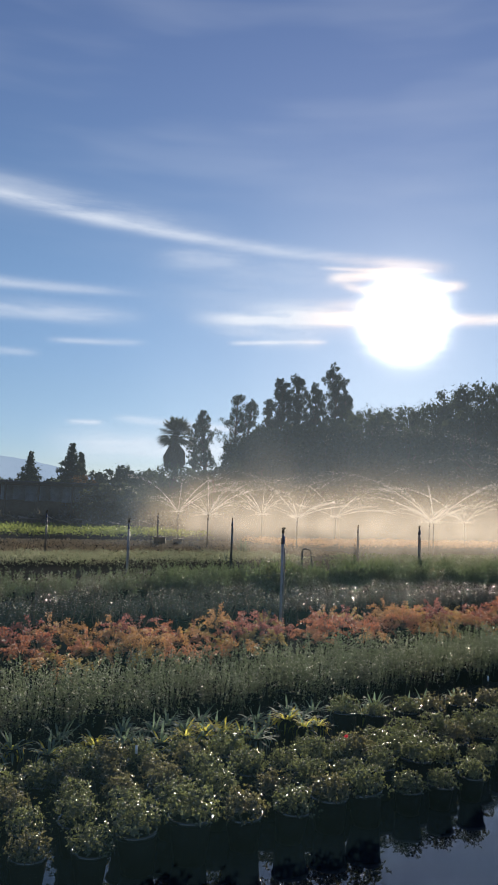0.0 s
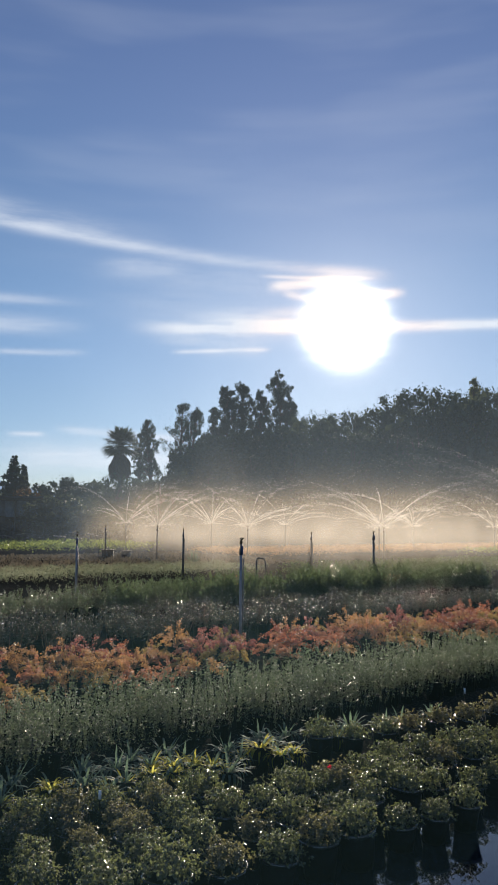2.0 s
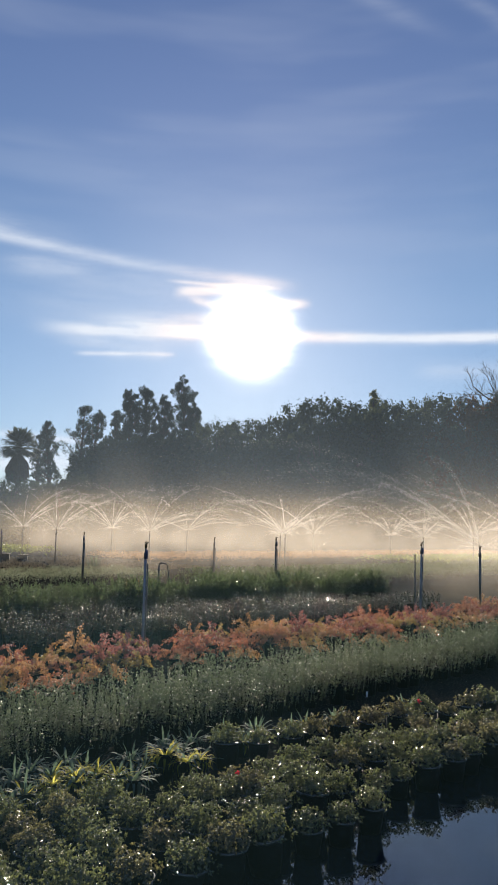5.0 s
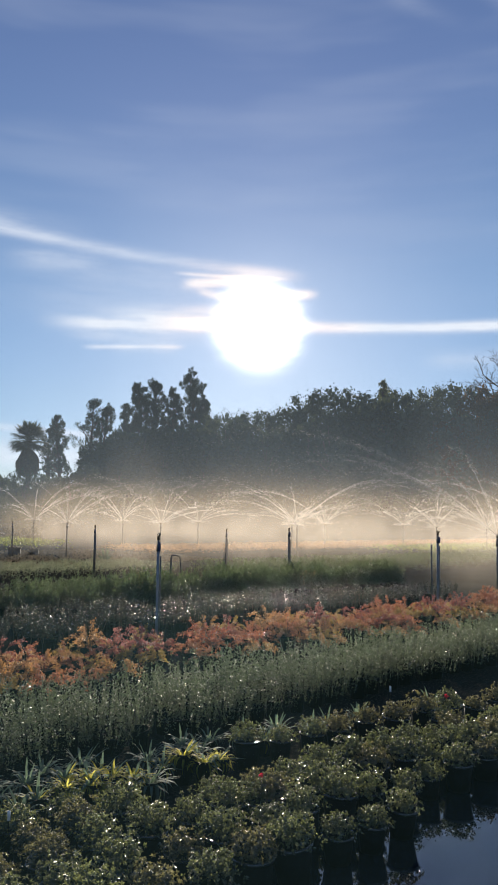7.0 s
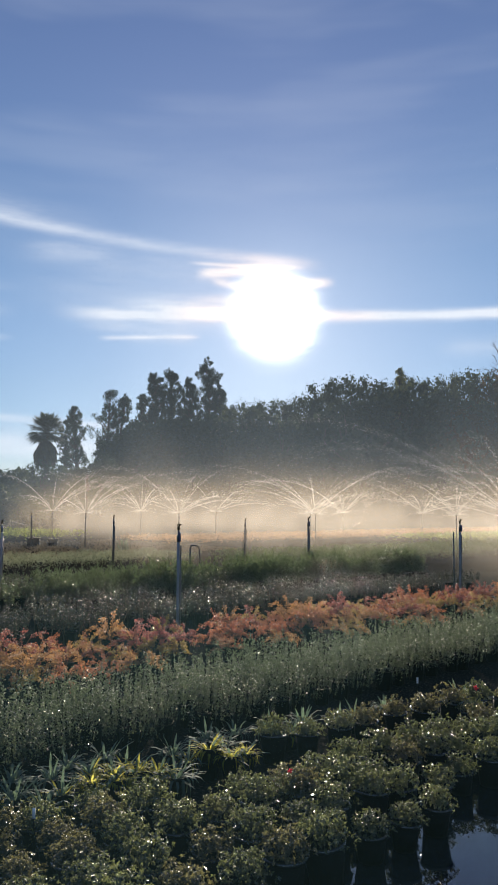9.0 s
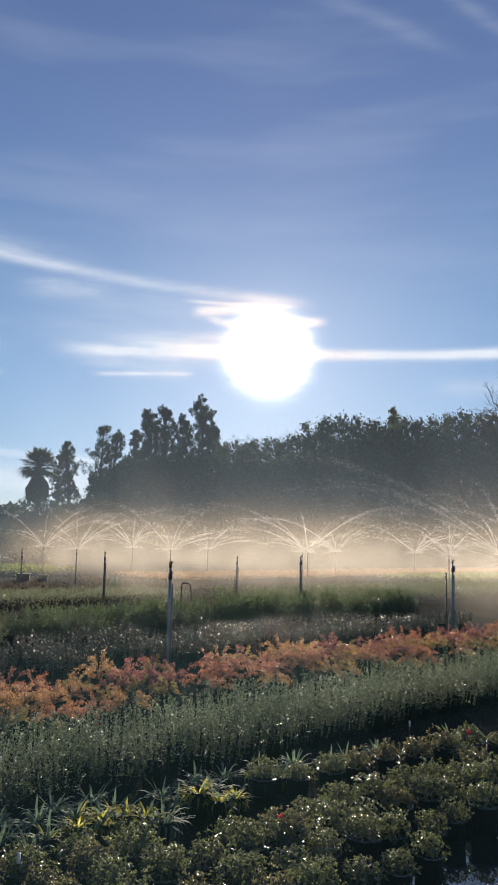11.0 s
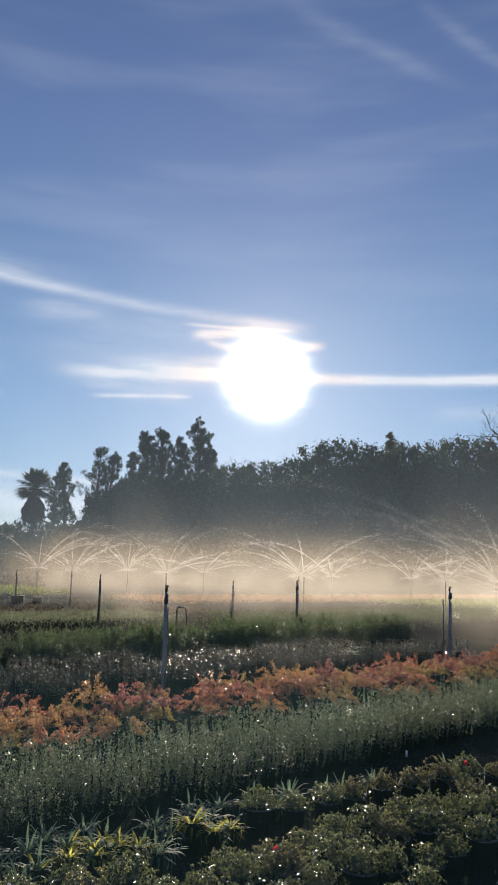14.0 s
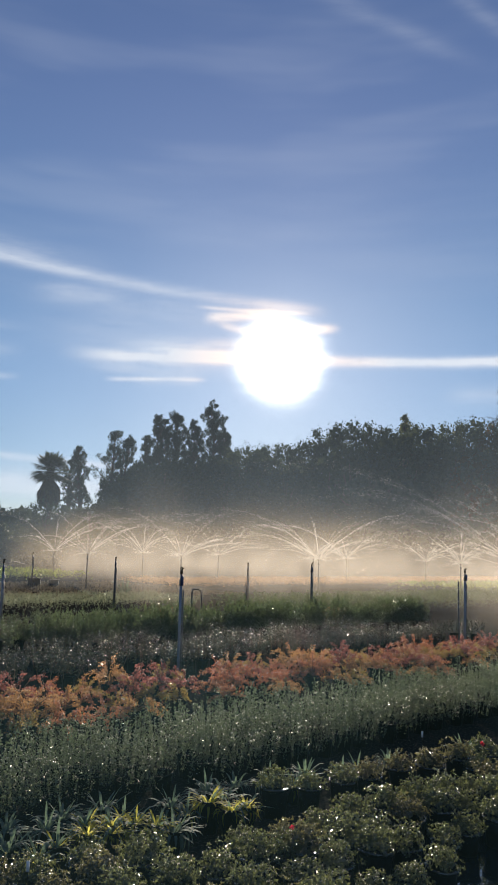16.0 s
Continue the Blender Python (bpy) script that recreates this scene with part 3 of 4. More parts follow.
def eucalyptus(az, el, dist, width, airy, label, name="eucalyptus_tree", mat=None):
    """A tall stem with rising limbs, hanging leaf clumps at their ends and gaps between them."""
    foot = slope(az, dist)
    h = height_at(el, dist) - foot
    root = new(name)
    stem, leaves = Build(), Build()
    zs = np.linspace(0, 1, 9)
    wob = np.cumsum(rng.normal(0, 0.012, (9, 2)), 0) * h * zs[:, None]
    stem.tube(np.c_[wob, zs * h * 0.96], 0.62 * (1 - 0.92 * zs) + 0.05, 8)
    n = int(76 - 14 * airy)
    for i in range(n):
        u = (i + 0.5) / n
        u = 0.16 + 0.83 * u
        a = i * 2.4 + rng.uniform(-0.7, 0.7)
        reach = width * 0.6 * (math.sin(math.pi * min(1.0, 0.03 + 0.80 * (1 - u))) ** 0.75) * rng.uniform(0.2, 1.15)
        z = h * u + rng.normal(0, 0.02) * h
        r = rng.uniform(0.7, 1.45) * (1.2 - 0.55 * u) * width / 8.0 + 0.25
        z = min(z, h - r * 0.7)
        z0 = max(z - reach * rng.uniform(0.7, 1.4) - r, h * 0.12)
        k = np.array([np.interp(z0 / (h * 0.96), zs, wob[:, c]) for c in (0, 1)])
        c = np.array([reach * math.cos(a) + wob[int(u * 8)][0], reach * math.sin(a) + wob[int(u * 8)][1], z])
        mid = np.array([*(k * 0.45 + c[:2] * 0.55), z0 * 0.4 + z * 0.6])
        stem.tube([(*k, z0), tuple(mid), tuple(c)], [0.20, 0.13, 0.05], 5, False)
        # each clump is a few hanging sprays
        for _ in range(4):
            cc = c + rng.normal(0, 0.55, 3) * r
            m = int((54, 34, 27)[airy] * r)
            p = ball(m, 0.5) * [r * 0.62, r * 0.62, r * 0.85] + cc
            p[:, 2] -= 0.25 * r * rng.random(m)
            ln = 0.44 * rng.uniform(0.6, 1.5, m)
            leaves.leaves(p, rng.normal(0, 0.5, (m, 3)) + [0, 0, -0.9], rng.normal(size=(m, 3)), ln, ln * rng.uniform(0.32, 0.6, m), 0.2, 0.2)
    part("trunk", stem.mesh("trunk", BARK), root)
    part("crown", leaves.mesh("crown", mat or EUC_LEAF), root)
    root.matrix_basis = pose(*polar(az, dist, foot - 0.1))
    return tagged(root, label, "tree", "tall trees behind the field")


def bare_tree(az, el, dist):
    """A leafless tree of forking limbs and fine twigs."""
    foot = slope(az, dist)
    h = height_at(el, dist) - foot
    root = new("bare_tree")
    stem, twigs = Build(), Build()

    def fork(base, way, length, radius, depth):
        tip = base + way * length
        mid = (base + tip) / 2 + rng.normal(0, 0.05, 3) * length
        (stem if depth > 2 else twigs).tube([tuple(base), tuple(mid), tuple(tip)], [radius, radius * 0.8, radius * 0.6], 5 if depth > 2 else 3, False)
        if depth:
            for _ in range(3 if depth > 1 else 4):
                fork(tip if rng.random() < 0.6 else mid, unit(way + rng.normal(0, 0.45, 3) + [0, 0, 0.12]), length * rng.uniform(0.55, 0.8), radius * 0.6, depth - 1)

    fork(np.zeros(3), np.array([0.0, 0.0, 1.0]), h * 0.30, 0.42, 6)
    grow = h / max(v[:, 2].max() for v in twigs.v)
    for b in (stem, twigs):
        b.v = [v * grow for v in b.v]
    part("trunk", stem.mesh("trunk", BARK), root)
    part("twigs", twigs.mesh("twigs", BARK), root)
    root.matrix_basis = pose(*polar(az, dist, foot - 0.1))
    return tagged(root, "leafless tree with fine grey twigs above the wood", "tree")


def make_trees():
    tall = [(-10.25, 7.1, 250, 5.8, 1), (-11.05, 6.2, 255, 4.2, 2), (-8.25, 8.4, 246, 8.5, 2), (-7.25, 7.9, 250, 7.5, 1), (-5.75, 8.1, 252, 5.5, 1),
            (-4.8, 9.5, 248, 8.5, 0), (-3.65, 9.9, 252, 8.5, 0), (-2.15, 9.3, 250, 7.0, 0), (-0.8, 10.6, 254, 9.0, 0), (0.15, 8.6, 256, 8.5, 0)]
    for row in tall:
        eucalyptus(*row, "tall eucalyptus tree in dark grey-green leaf" if row[4] == 0 else "slender ragged eucalyptus tree with gaps in its crown")

    eucalyptus(12.95, 10.05, 213, 4.2, 1, "pale yellow-green poplar standing over the wood", "poplar_tree", POPLAR_LEAF)
    bare_tree(22.5, 12.0, 222)

    # broad trees of the wood, four kinds copied along the skyline
    kinds = []
    for v in range(5):
        lobes = []
        for i in range(22):
            u = i / 21
            a = i * 2.4 + v
            rad = 0.36 * math.sin(math.pi * (0.12 + 0.80 * u)) ** 0.7
            r = rng.uniform(0.10, 0.24)
            lobes.append((rad * math.cos(a), rad * math.sin(a), 0.16 + 0.72 * u, r, r, r * 0.85, r * r))
        mat = (OAK_LEAF, OAK_LEAF, RUSSET_LEAF, OAK_LEAF, EUC_LEAF)[v]
        word = ("dark round-crowned woodland tree", "dense dark green woodland tree", "russet-brown autumn woodland tree", "shaggy dark woodland tree", "grey-green woodland tree with an airy crown")[v]
        for count, size, word2 in ((3500, 0.190, " on the skyline"), (1500, 0.30, " at the foot of the wood")):
            t = tree("woodland_tree", [tuple(10 * c for c in l[:6]) + (l[6],) for l in lobes], 8.2, 0.20, count, size, mat, word + word2, "tree", "wood behind the field", 0.2, 600)
            kinds.append(t)
    skyline_a = [-30, -20, -18.5, -16.5, -15, -13, -11, -9.3, -8.3, -7.4, -6.7, -5.9, -4.5, -2, -0.5, 1.3, 2.9, 4.8, 6.6, 7.4, 9.5, 11.5, 12.3, 13.5, 15.1, 16.3, 17.5, 18.6, 20, 24, 32]
    skyline_e = [1.6, 1.8, 2.4, 3.0, 2.8, 2.7, 3.0, 3.0, 3.4, 4.4, 5.5, 6.1, 6.4, 6.5, 7.3, 8.1, 8.2, 8.2, 8.1, 9.1, 9.8, 9.7, 9.1, 9.4, 9.9, 9.6, 9.9, 10.0, 10.3, 10.5, 9.5]
    first = set()

    def plant(kind, az, dist, h, wide, coarse=False):
        kind = kind * 2 + int(coarse)
        foot = slope(az, dist)
        m = pose(*polar(az, dist, foot - 0.1), 0, 0, float(rng.uniform(0, 360))) @ Matrix.Diagonal((wide / 10, wide / 10, (h - foot) / 9.8, 1))
        if kind in first:
            c = kinds[kind].scale
            copy_thing(kinds[kind], m @ Matrix.Diagonal((1 / c.x, 1 / c.y, 1 / c.z, 1)))
        else:
            kinds[kind].matrix_basis = m
            first.add(kind)

    az = -16.0
    while az < 31:
        e = float(np.interp(az, skyline_a, skyline_e))
        d = float(rng.uniform(215, 255))
        h = height_at(e, d) * float(rng.uniform(0.93, 1.02))
        kind = 2 if 17.6 < az < 21 and rng.random() < 0.7 else int(rng.choice([0, 1, 3, 4]))
        plant(kind, az, d, h, (h - 8) * float(rng.uniform(0.5, 0.7)) + 3.0)
        az += 1.1 if az > -7.5 else 1.5
    az = -15.0
    while az < 31:
        e = float(np.interp(az, skyline_a, skyline_e))
        d = float(rng.uniform(185, 205))
        h = max(7, height_at(e, d) * float(rng.uniform(0.72, 0.93)))
        plant(2 if az > 17 and rng.random() < 0.6 else int(rng.choice([0, 1, 1, 3])), az, d, h, h * 0.6 + 3.0, True)
        az += 1.5
    for az, d, e, w in ((18.2, 214, 8.6, 13), (19.4, 208, 9.2, 15), (20.8, 210, 9.0, 14), (18.9, 190, 6.3, 12), (20.3, 188, 6.8, 12)):
        plant(2, az, d, height_at(e, d), w)
    # dense dark trees that close the foot of the tall ones
    for az, d, e, w in ((-6.6, 212, 5.4, 13), (-5.6, 214, 6.1, 15), (-4.4, 210, 6.35, 17), (-3.2, 213, 6.3, 16), (-2.1, 211, 6.35, 16), (-1.0, 214, 6.6, 15)):
        plant(1, az, d, height_at(e, d), w, True)
    # scrub below the wood
    b = Build()
    n = 20000
    a = rng.uniform(-17, 32, n)
    d = rng.uniform(165, 185, n)
    top = np.interp(a, [-17, -13, -5, 5, 32], [3.5, 5.0, 8.0, 10.0, 11.0]) * (0.8 + 0.25 * np.sin(a * 2.1) + 0.15 * np.sin(a * 5.3))
    low = np.array([slope(float(p), float(r)) for p, r in zip(a, d)])
    pos = np.stack([d * np.sin(np.radians(a)), d * np.cos(np.radians(a)), low + rng.random(n) ** 0.7 * top], 1)
    ln = rng.uniform(0.35, 1.0, n)
    b.leaves(pos, rng.normal(size=(n, 3)), rng.normal(size=(n, 3)) + [0, 0, 1], ln, ln * 0.6)
    n = 12000
    a, d = rng.uniform(-9, 32, n), rng.uniform(226, 246, n)
    low = np.array([slope(float(p), float(r)) for p, r in zip(a, d)])
    pos = np.stack([d * np.sin(np.radians(a)), d * np.cos(np.radians(a)), low + rng.random(n) * 9.0], 1)
    ln = rng.uniform(0.8, 1.9, n)
    b.leaves(pos, rng.normal(size=(n, 3)), rng.normal(size=(n, 3)) + [0, 0, 1], ln, ln * 0.7)
    tagged(part("scrub", b.mesh("scrub", OAK_LEAF)), "dark tangled scrub at the foot of the wood", "scrub", kind="stuff")

    # conifers by the shed
    for az, el, d, w, lab in ((-22.6, 3.45, 110, 5.0, "spreading dark conifer behind the shed"), (-19.8, 4.2, 105, 4.2, "dense dark conifer behind the shed"), (-19.1, 3.5, 107, 1.6, "small slim conifer behind the shed")):
        h = height_at(el, d)
        lobes = []
        for i in range(44):
            u = i / 43
            rad = w * (1 - u) ** (1.25 if w > 4.5 else 0.85) * (0.72 + 0.28 * math.sin(i * 1.1))
            a = i * 2.4
            lobes.append((rad * 0.6 * math.cos(a), rad * 0.6 * math.sin(a), h * (0.15 + 0.83 * u) - rad * 0.08, rad * 0.45 + 0.12, rad * 0.45 + 0.12, 0.26, rad + 0.25))
        t = tree("conifer_tree", lobes, h, 0.25, 4200, 0.36, CONIFER_LEAF, lab, "tree", "", 0.3)
        t.matrix_basis = pose(*polar(az, d))

    # low far trees on the left
    az = -28.0
    while az < -13.5:
        d = float(rng.uniform(95, 120))
        e = float(np.interp(az, skyline_a, skyline_e)) * 0.95
        plant(int(rng.choice([0, 1, 3])), az, d, height_at(e, d), float(rng.uniform(5, 8)), True)
        az += 1.25
    plant(2, -18.85, 66, 4.3, 4.0)
    plant(1, -12.7, 112, height_at(3.3, 112), 6.5)
    plant(1, -9.5, 118, height_at(3.2, 118), 9.0)
    plant(0, -8.6, 121, height_at(3.4, 121), 9.0)
    plant(3, -11.4, 114, height_at(3.0, 114), 6.0)
    for az, d, h, w in ((-17.6, 58, 3.4, 4.0), (-16.3, 60, 3.0, 4.5), (-15.0, 58, 3.3, 4.0), (-13.9, 61, 2.9, 4.5)):
        plant(1, az, d, h, w)
    for az, d, h, w in ((-16.5, 54.5, 3.5, 4.6), (-17.5, 54.0, 3.2, 4.2)):
        plant(3, az, d, h, w, True)
    for k, t in enumerate(kinds):
        if k not in first:
            for c in list(t.children):
                bpy.data.objects.remove(c)
            bpy.data.objects.remove(t)


def make_palm():
    d = 120.0
    x, y, _ = polar(-12.45, d)
    root = new("palm_tree")
    top = height_at(5.2, d)
    b = Build()
    zs = np.linspace(0, 1, 12)
    b.tube(np.c_[0.1 * np.sin(zs * 3), 0 * zs, zs * top], 0.42 - 0.08 * zs, 10)
    part("trunk", b.mesh("trunk", BARK), root)
    # skirt of dead fronds
    b = Build()
    n = 900
    a = rng.uniform(0, 2 * np.pi, n)
    z = rng.uniform(height_at(3.15, d), height_at(4.5, d), n)
    u = (z - height_at(3.15, d)) / (height_at(4.5, d) - height_at(3.15, d))
    r = 1.3 * np.sin(np.pi * (0.22 + 0.68 * u)) ** 0.6
    pos = np.stack([r * np.cos(a), r * np.sin(a), z], 1)
    b.leaves(pos, np.stack([np.cos(a) * 0.25, np.sin(a) * 0.25, -np.ones(n)], 1) + rng.normal(0, 0.15, (n, 3)), np.stack([np.cos(a), np.sin(a), 0 * a], 1), rng.uniform(0.8, 1.5, n), rng.uniform(0.25, 0.5, n))
    core = np.linspace(0, 1, 8)
    b.lathe(np.c_[1.2 * np.sin(np.pi * (0.2 + 0.7 * core)) ** 0.6, height_at(3.15, d) + core * (height_at(4.5, d) - height_at(3.15, d))], 14)
    part("skirt", b.mesh("skirt", THATCH), root, "thick brown skirt of dead fronds")
    # fan fronds
    b = Build()
    for i in range(84):
        el = rng.uniform(-0.55, 1.35)
        a = i * 2.4
        stalk = np.array([math.cos(a) * math.cos(el), math.sin(a) * math.cos(el), math.sin(el)])
        hub = np.array([0, 0, top - 0.1]) + stalk * rng.uniform(1.2, 1.8)
        b.tube([(0, 0, top - 0.15), tuple(hub)], [0.04, 0.025], 4)
        side = unit(np.cross(stalk, [0, 0, 1.0]))
        m = 16
        fan = np.linspace(-1.25, 1.25, m)
        way = np.cos(fan)[:, None] * stalk + np.sin(fan)[:, None] * side
        b.blades(np.repeat(hub[None], m, 0), way, rng.uniform(1.5, 2.05, m) * (1 - 0.15 * np.abs(fan)), np.full(m, 0.20), rng.uniform(0.05, 0.35, m), 3)
    part("fronds", b.mesh("fronds", PALM_LEAF), root)
    root.matrix_basis = pose(x, y, 0)
    tagged(root, "fan palm with a round head and brown skirt", "palm tree")


make_trees()
make_palm()


# ---- shed and yard on the far left ----
def make_shed():
    root = new("shed")
    x0, x1, y0, y1, h = -34.0, -17.6, 57.0, 63.0, 3.05
    b = Build().box((x0, y0 + 0.15, 0), (x0 + 0.15, y1, h)).box((x1 - 0.15, y0 + 0.15, 0), (x1, y1, h)).box((x0 + 0.15, y1 - 0.15, 0), (x1 - 0.15, y1, h))
    part("wall", b.mesh("wall", ROOFING), root)
    # pale sheets hang over the upper half of the open front
    n = 8
    for i in range(n):
        xa = -26.3 + i * 0.98
        drop = 1.75 + 0.06 * math.sin(i * 2.3)
        part("front_panel", Build().box((xa, y0 - 0.02 * (i % 2), drop), (xa + 0.95, y0 + 0.05, h - 0.15), 0.01).mesh("front_panel", WALL), root, "weathered blue-grey sheet")
    b = Build().box((x0 - 0.5, y0 - 1.4, h), (x1 + 0.4, y1 + 0.4, h + 0.12), 0.03)
    for i in range(30):
        xx = x0 - 0.45 + i * (x1 - x0 + 0.8) / 30
        b.box((xx, y0 - 1.42, h + 0.12), (xx + 0.12, y1 + 0.4, h + 0.17), 0.01)
    part("roof", b.mesh("roof", ROOFING), root, "low dark corrugated roof")
    part("gutter", Build().box((x0 - 0.5, y0 - 1.52, h + 0.02), (-26.0, y0 - 1.44, h + 0.15), 0.02).mesh("gutter", STEEL), root, "pale metal gutter")
    for i in range(7):
        xx = x0 + 0.3 + i * (x1 - x0 - 0.6) / 6
        part("post", Build().box((xx, y0 - 0.5, 0), (xx + 0.12, y0 - 0.38, h), 0.01).mesh("post", ROOFING), root)
    part("brace", Build().tube([(-27.4, 55.4, 1.3), (-26.7, 55.5, 2.4), (-26.3, 55.5, 3.1)], 0.05, 6).mesh("brace", TAG), root, "pale slanting brace")
    tagged(root, "long low open-fronted shed with a dark roof", "shed")
    # loose boards and scraps in front of it
    for i in range(26):
        a = -24.5 + 12.5 * i / 26 + float(rng.normal(0, 0.3))
        x, y, _ = polar(a, float(rng.uniform(48, 52)))
        ln = float(rng.uniform(0.3, 1.1))
        bd = part("loose_board", Build().box((-ln / 2, -0.07, -0.02), (ln / 2, 0.07, 0.02), 0.006).mesh("loose_board", TIMBER))
        bd.matrix_basis = pose(x, y, float(rng.uniform(0.45, 0.8)), float(rng.normal(0, 12)), float(rng.normal(0, 18)), float(rng.uniform(-40, 40)))
        tagged(bd, "weathered pale board lying on a brush heap", "board", "scrap boards")

    # heaps of brush and pots along the yard's edge
    b = Build()
    n = 6000
    a = rng.uniform(-27, -12, n)
    d = rng.uniform(50, 55, n)
    pos = np.stack([d * np.sin(np.radians(a)), d * np.cos(np.radians(a)), rng.random(n) * (0.55 + 0.35 * np.sin(a * 3) + 0.2 * np.sin(a * 7))], 1)
    ln = rng.uniform(0.15, 0.5, n)
    b.leaves(pos, rng.normal(size=(n, 3)), rng.normal(size=(n, 3)), ln, ln * 0.3)
    tagged(part("brush_heaps", b.mesh("brush_heaps", DRY_LEAF)), "tangled dry brush heaped along the yard", "brush", kind="stuff")


make_shed()


# ---- sprinklers ----
def pole_and_head(root, height, radius, mat, stake=True):
    part("pole", Build().tube([(0, 0, -0.05), (0, 0, height * 0.5), (0, 0, height - 0.16)], radius, 10).mesh("pole", mat), root)
    part("coupling", Build().lathe([(0, height - 0.22), (radius * 1.25, height - 0.22), (radius * 1.25, height - 0.14), (radius * 0.7, height - 0.12), (radius * 0.7, height - 0.05), (0, height - 0.05)], 10).mesh("coupling", STEEL), root)
    b = Build().lathe([(0, height - 0.06), (0.018, height - 0.06), (0.022, height - 0.03), (0.016, height), (0, height)], 8)
    b.tube([(0, 0, height - 0.02), (0.015, -0.01, height + 0.01), (0.04, -0.02, height + 0.025)], [0.013, 0.011, 0.007], 6)
    b.tube([(-0.02, 0.0, height + 0.005), (0.0, 0.0, height + 0.03), (0.025, 0.0, height + 0.02)], 0.007, 5)
    part("sprinkler_head", b.mesh("sprinkler_head", BRASS), root)
    if stake:
        part("stake", Build().tube([(radius + 0.014, 0.0, -0.05), (radius + 0.014, 0.0, height - 0.28)], 0.011, 6).mesh("stake", STEEL), root)
        b = Build().box((0.0, -radius - 0.02, height - 0.22), (0.034, -radius, height - 0.09), 0.006)
        part("hanging_tape", b.mesh("hanging_tape", TAPE), root, "dark blue tape")


IDLE = [(-1.043, 11.393, 1.50, 1), (4.366, 16.245, 1.53, 1), (-4.934, 16.783, 1.44, 1), (-3.599, 23.78, 1.46, 0), (0.257, 23.458, 1.41, 0), (1.869, 21.274, 1.49, 0), (-9.95, 24.7, 1.45, 0), (-8.0, 32.3, 1.45, 0)]
HEADS_NEAR = [(-9.64, 33), (-3.06, 35), (6.76, 36), (16.61, 37), (23.5, 37), (20.6, 18.2)]
HEADS_FAR = [(-11.9, 44), (-5.74, 46), (-0.36, 47), (8.77, 47), (14.31, 48), (6.4, 41), (20.0, 48)]


def make_sprinklers():
    for x, y, h, near in IDLE:
        root = new("sprinkler_riser")
        pole_and_head(root, h, 0.020 if near else 0.024, PVC if near else STEEL, True)
        root.matrix_basis = pose(x, y, 0, float(rng.normal(0, 0.5)), float(rng.normal(0, 0.35)), float(rng.uniform(-30, 30)))
        tagged(root, "grey plastic sprinkler riser with a dark head, not running", "sprinkler", "idle sprinklers")
    for az, d in HEADS_NEAR + HEADS_FAR:
        root = new("running_sprinkler")
        pole_and_head(root, 1.46, 0.028, STEEL, False)
        root.matrix_basis = pose(*polar(az, d), 0, 0, float(rng.uniform(0, 360)))
        tagged(root, "thin sprinkler riser spraying water over the field", "sprinkler", "running sprinklers")
    # short stake beside one riser
    st = part("garden_stake", Build().tube([(0, 0, -0.05), (0, 0, 0.6), (0.01, 0, 1.30)], [0.016, 0.016, 0.014], 6).mesh("garden_stake", STEEL))
    st.matrix_basis = pose(4.25, 16.20, 0, 0, -1.0, 0)
    tagged(st, "thin dark metal stake beside a riser", "stake")
    # bent standpipe
    path = [(0, 0, -0.05), (0, 0, 0.74), (0.015, 0, 0.79), (0.05, 0, 0.815), (0.13, 0, 0.81), (0.19, 0, 0.79), (0.22, 0, 0.74), (0.24, 0, 0.55), (0.27, 0, 0.05)]
    sp = part("standpipe", Build().tube(path, [0.022, 0.022, 0.021, 0.02, 0.016, 0.014, 0.013, 0.012, 0.012], 8).mesh("standpipe", TIMBER))
    sp.matrix_basis = pose(-1.2, 20.0, 0, 0, 0, 5)
    tagged(sp, "bent grey water standpipe in the aisle", "pipe")
    for x, y, w, h in ((-8.35, 34.3, 0.48, 0.38), (-7.65, 34.9, 0.36, 0.32)):
        root = new("crate")
        b = Build().box((-w / 2, -0.3, 0.0), (w / 2, 0.3, h * 0.9), 0.02)
        part("body", b.mesh("body", CRATE), root)
        part("rim", Build().box((-w / 2 - 0.04, -0.34, h * 0.9), (w / 2 + 0.04, 0.34, h), 0.015).mesh("rim", CRATE), root)
        root.matrix_basis = pose(x, y, 0, 0, 0, 8)
        tagged(root, "dark wooden crate standing between the beds", "crate", "crates")


make_sprinklers()


def strands(b, start, vel, ends, width):
    """Fine threads of water along their falls: vel (n, 3), ends (n,) in seconds."""
    n, m = len(vel), 12
    u = np.linspace(0, 1, m)[None, :, None]
    t = u * ends[:, None, None]
    p = start + vel[:, None] * t - np.array([0, 0, 4.9]) * t * t
    way = vel[:, None] - np.array([0, 0, 9.8]) * t
    side = unit(np.cross(way, np.array([0.0, 1.0, 0.0])))
    w = width[:, None, None] * (1 - u) ** 0.45
    p[..., 2] = np.maximum(p[..., 2], 0.02)
    v = np.stack([p - side * w, p + side * w], 2).reshape(-1, 3)
    k = np.arange(n)[:, None] * (2 * m)
    quads = np.concatenate([k + [2 * r, 2 * r + 1, 2 * r + 3, 2 * r + 2] for r in range(m - 1)])
    b.add(v, (), quads)


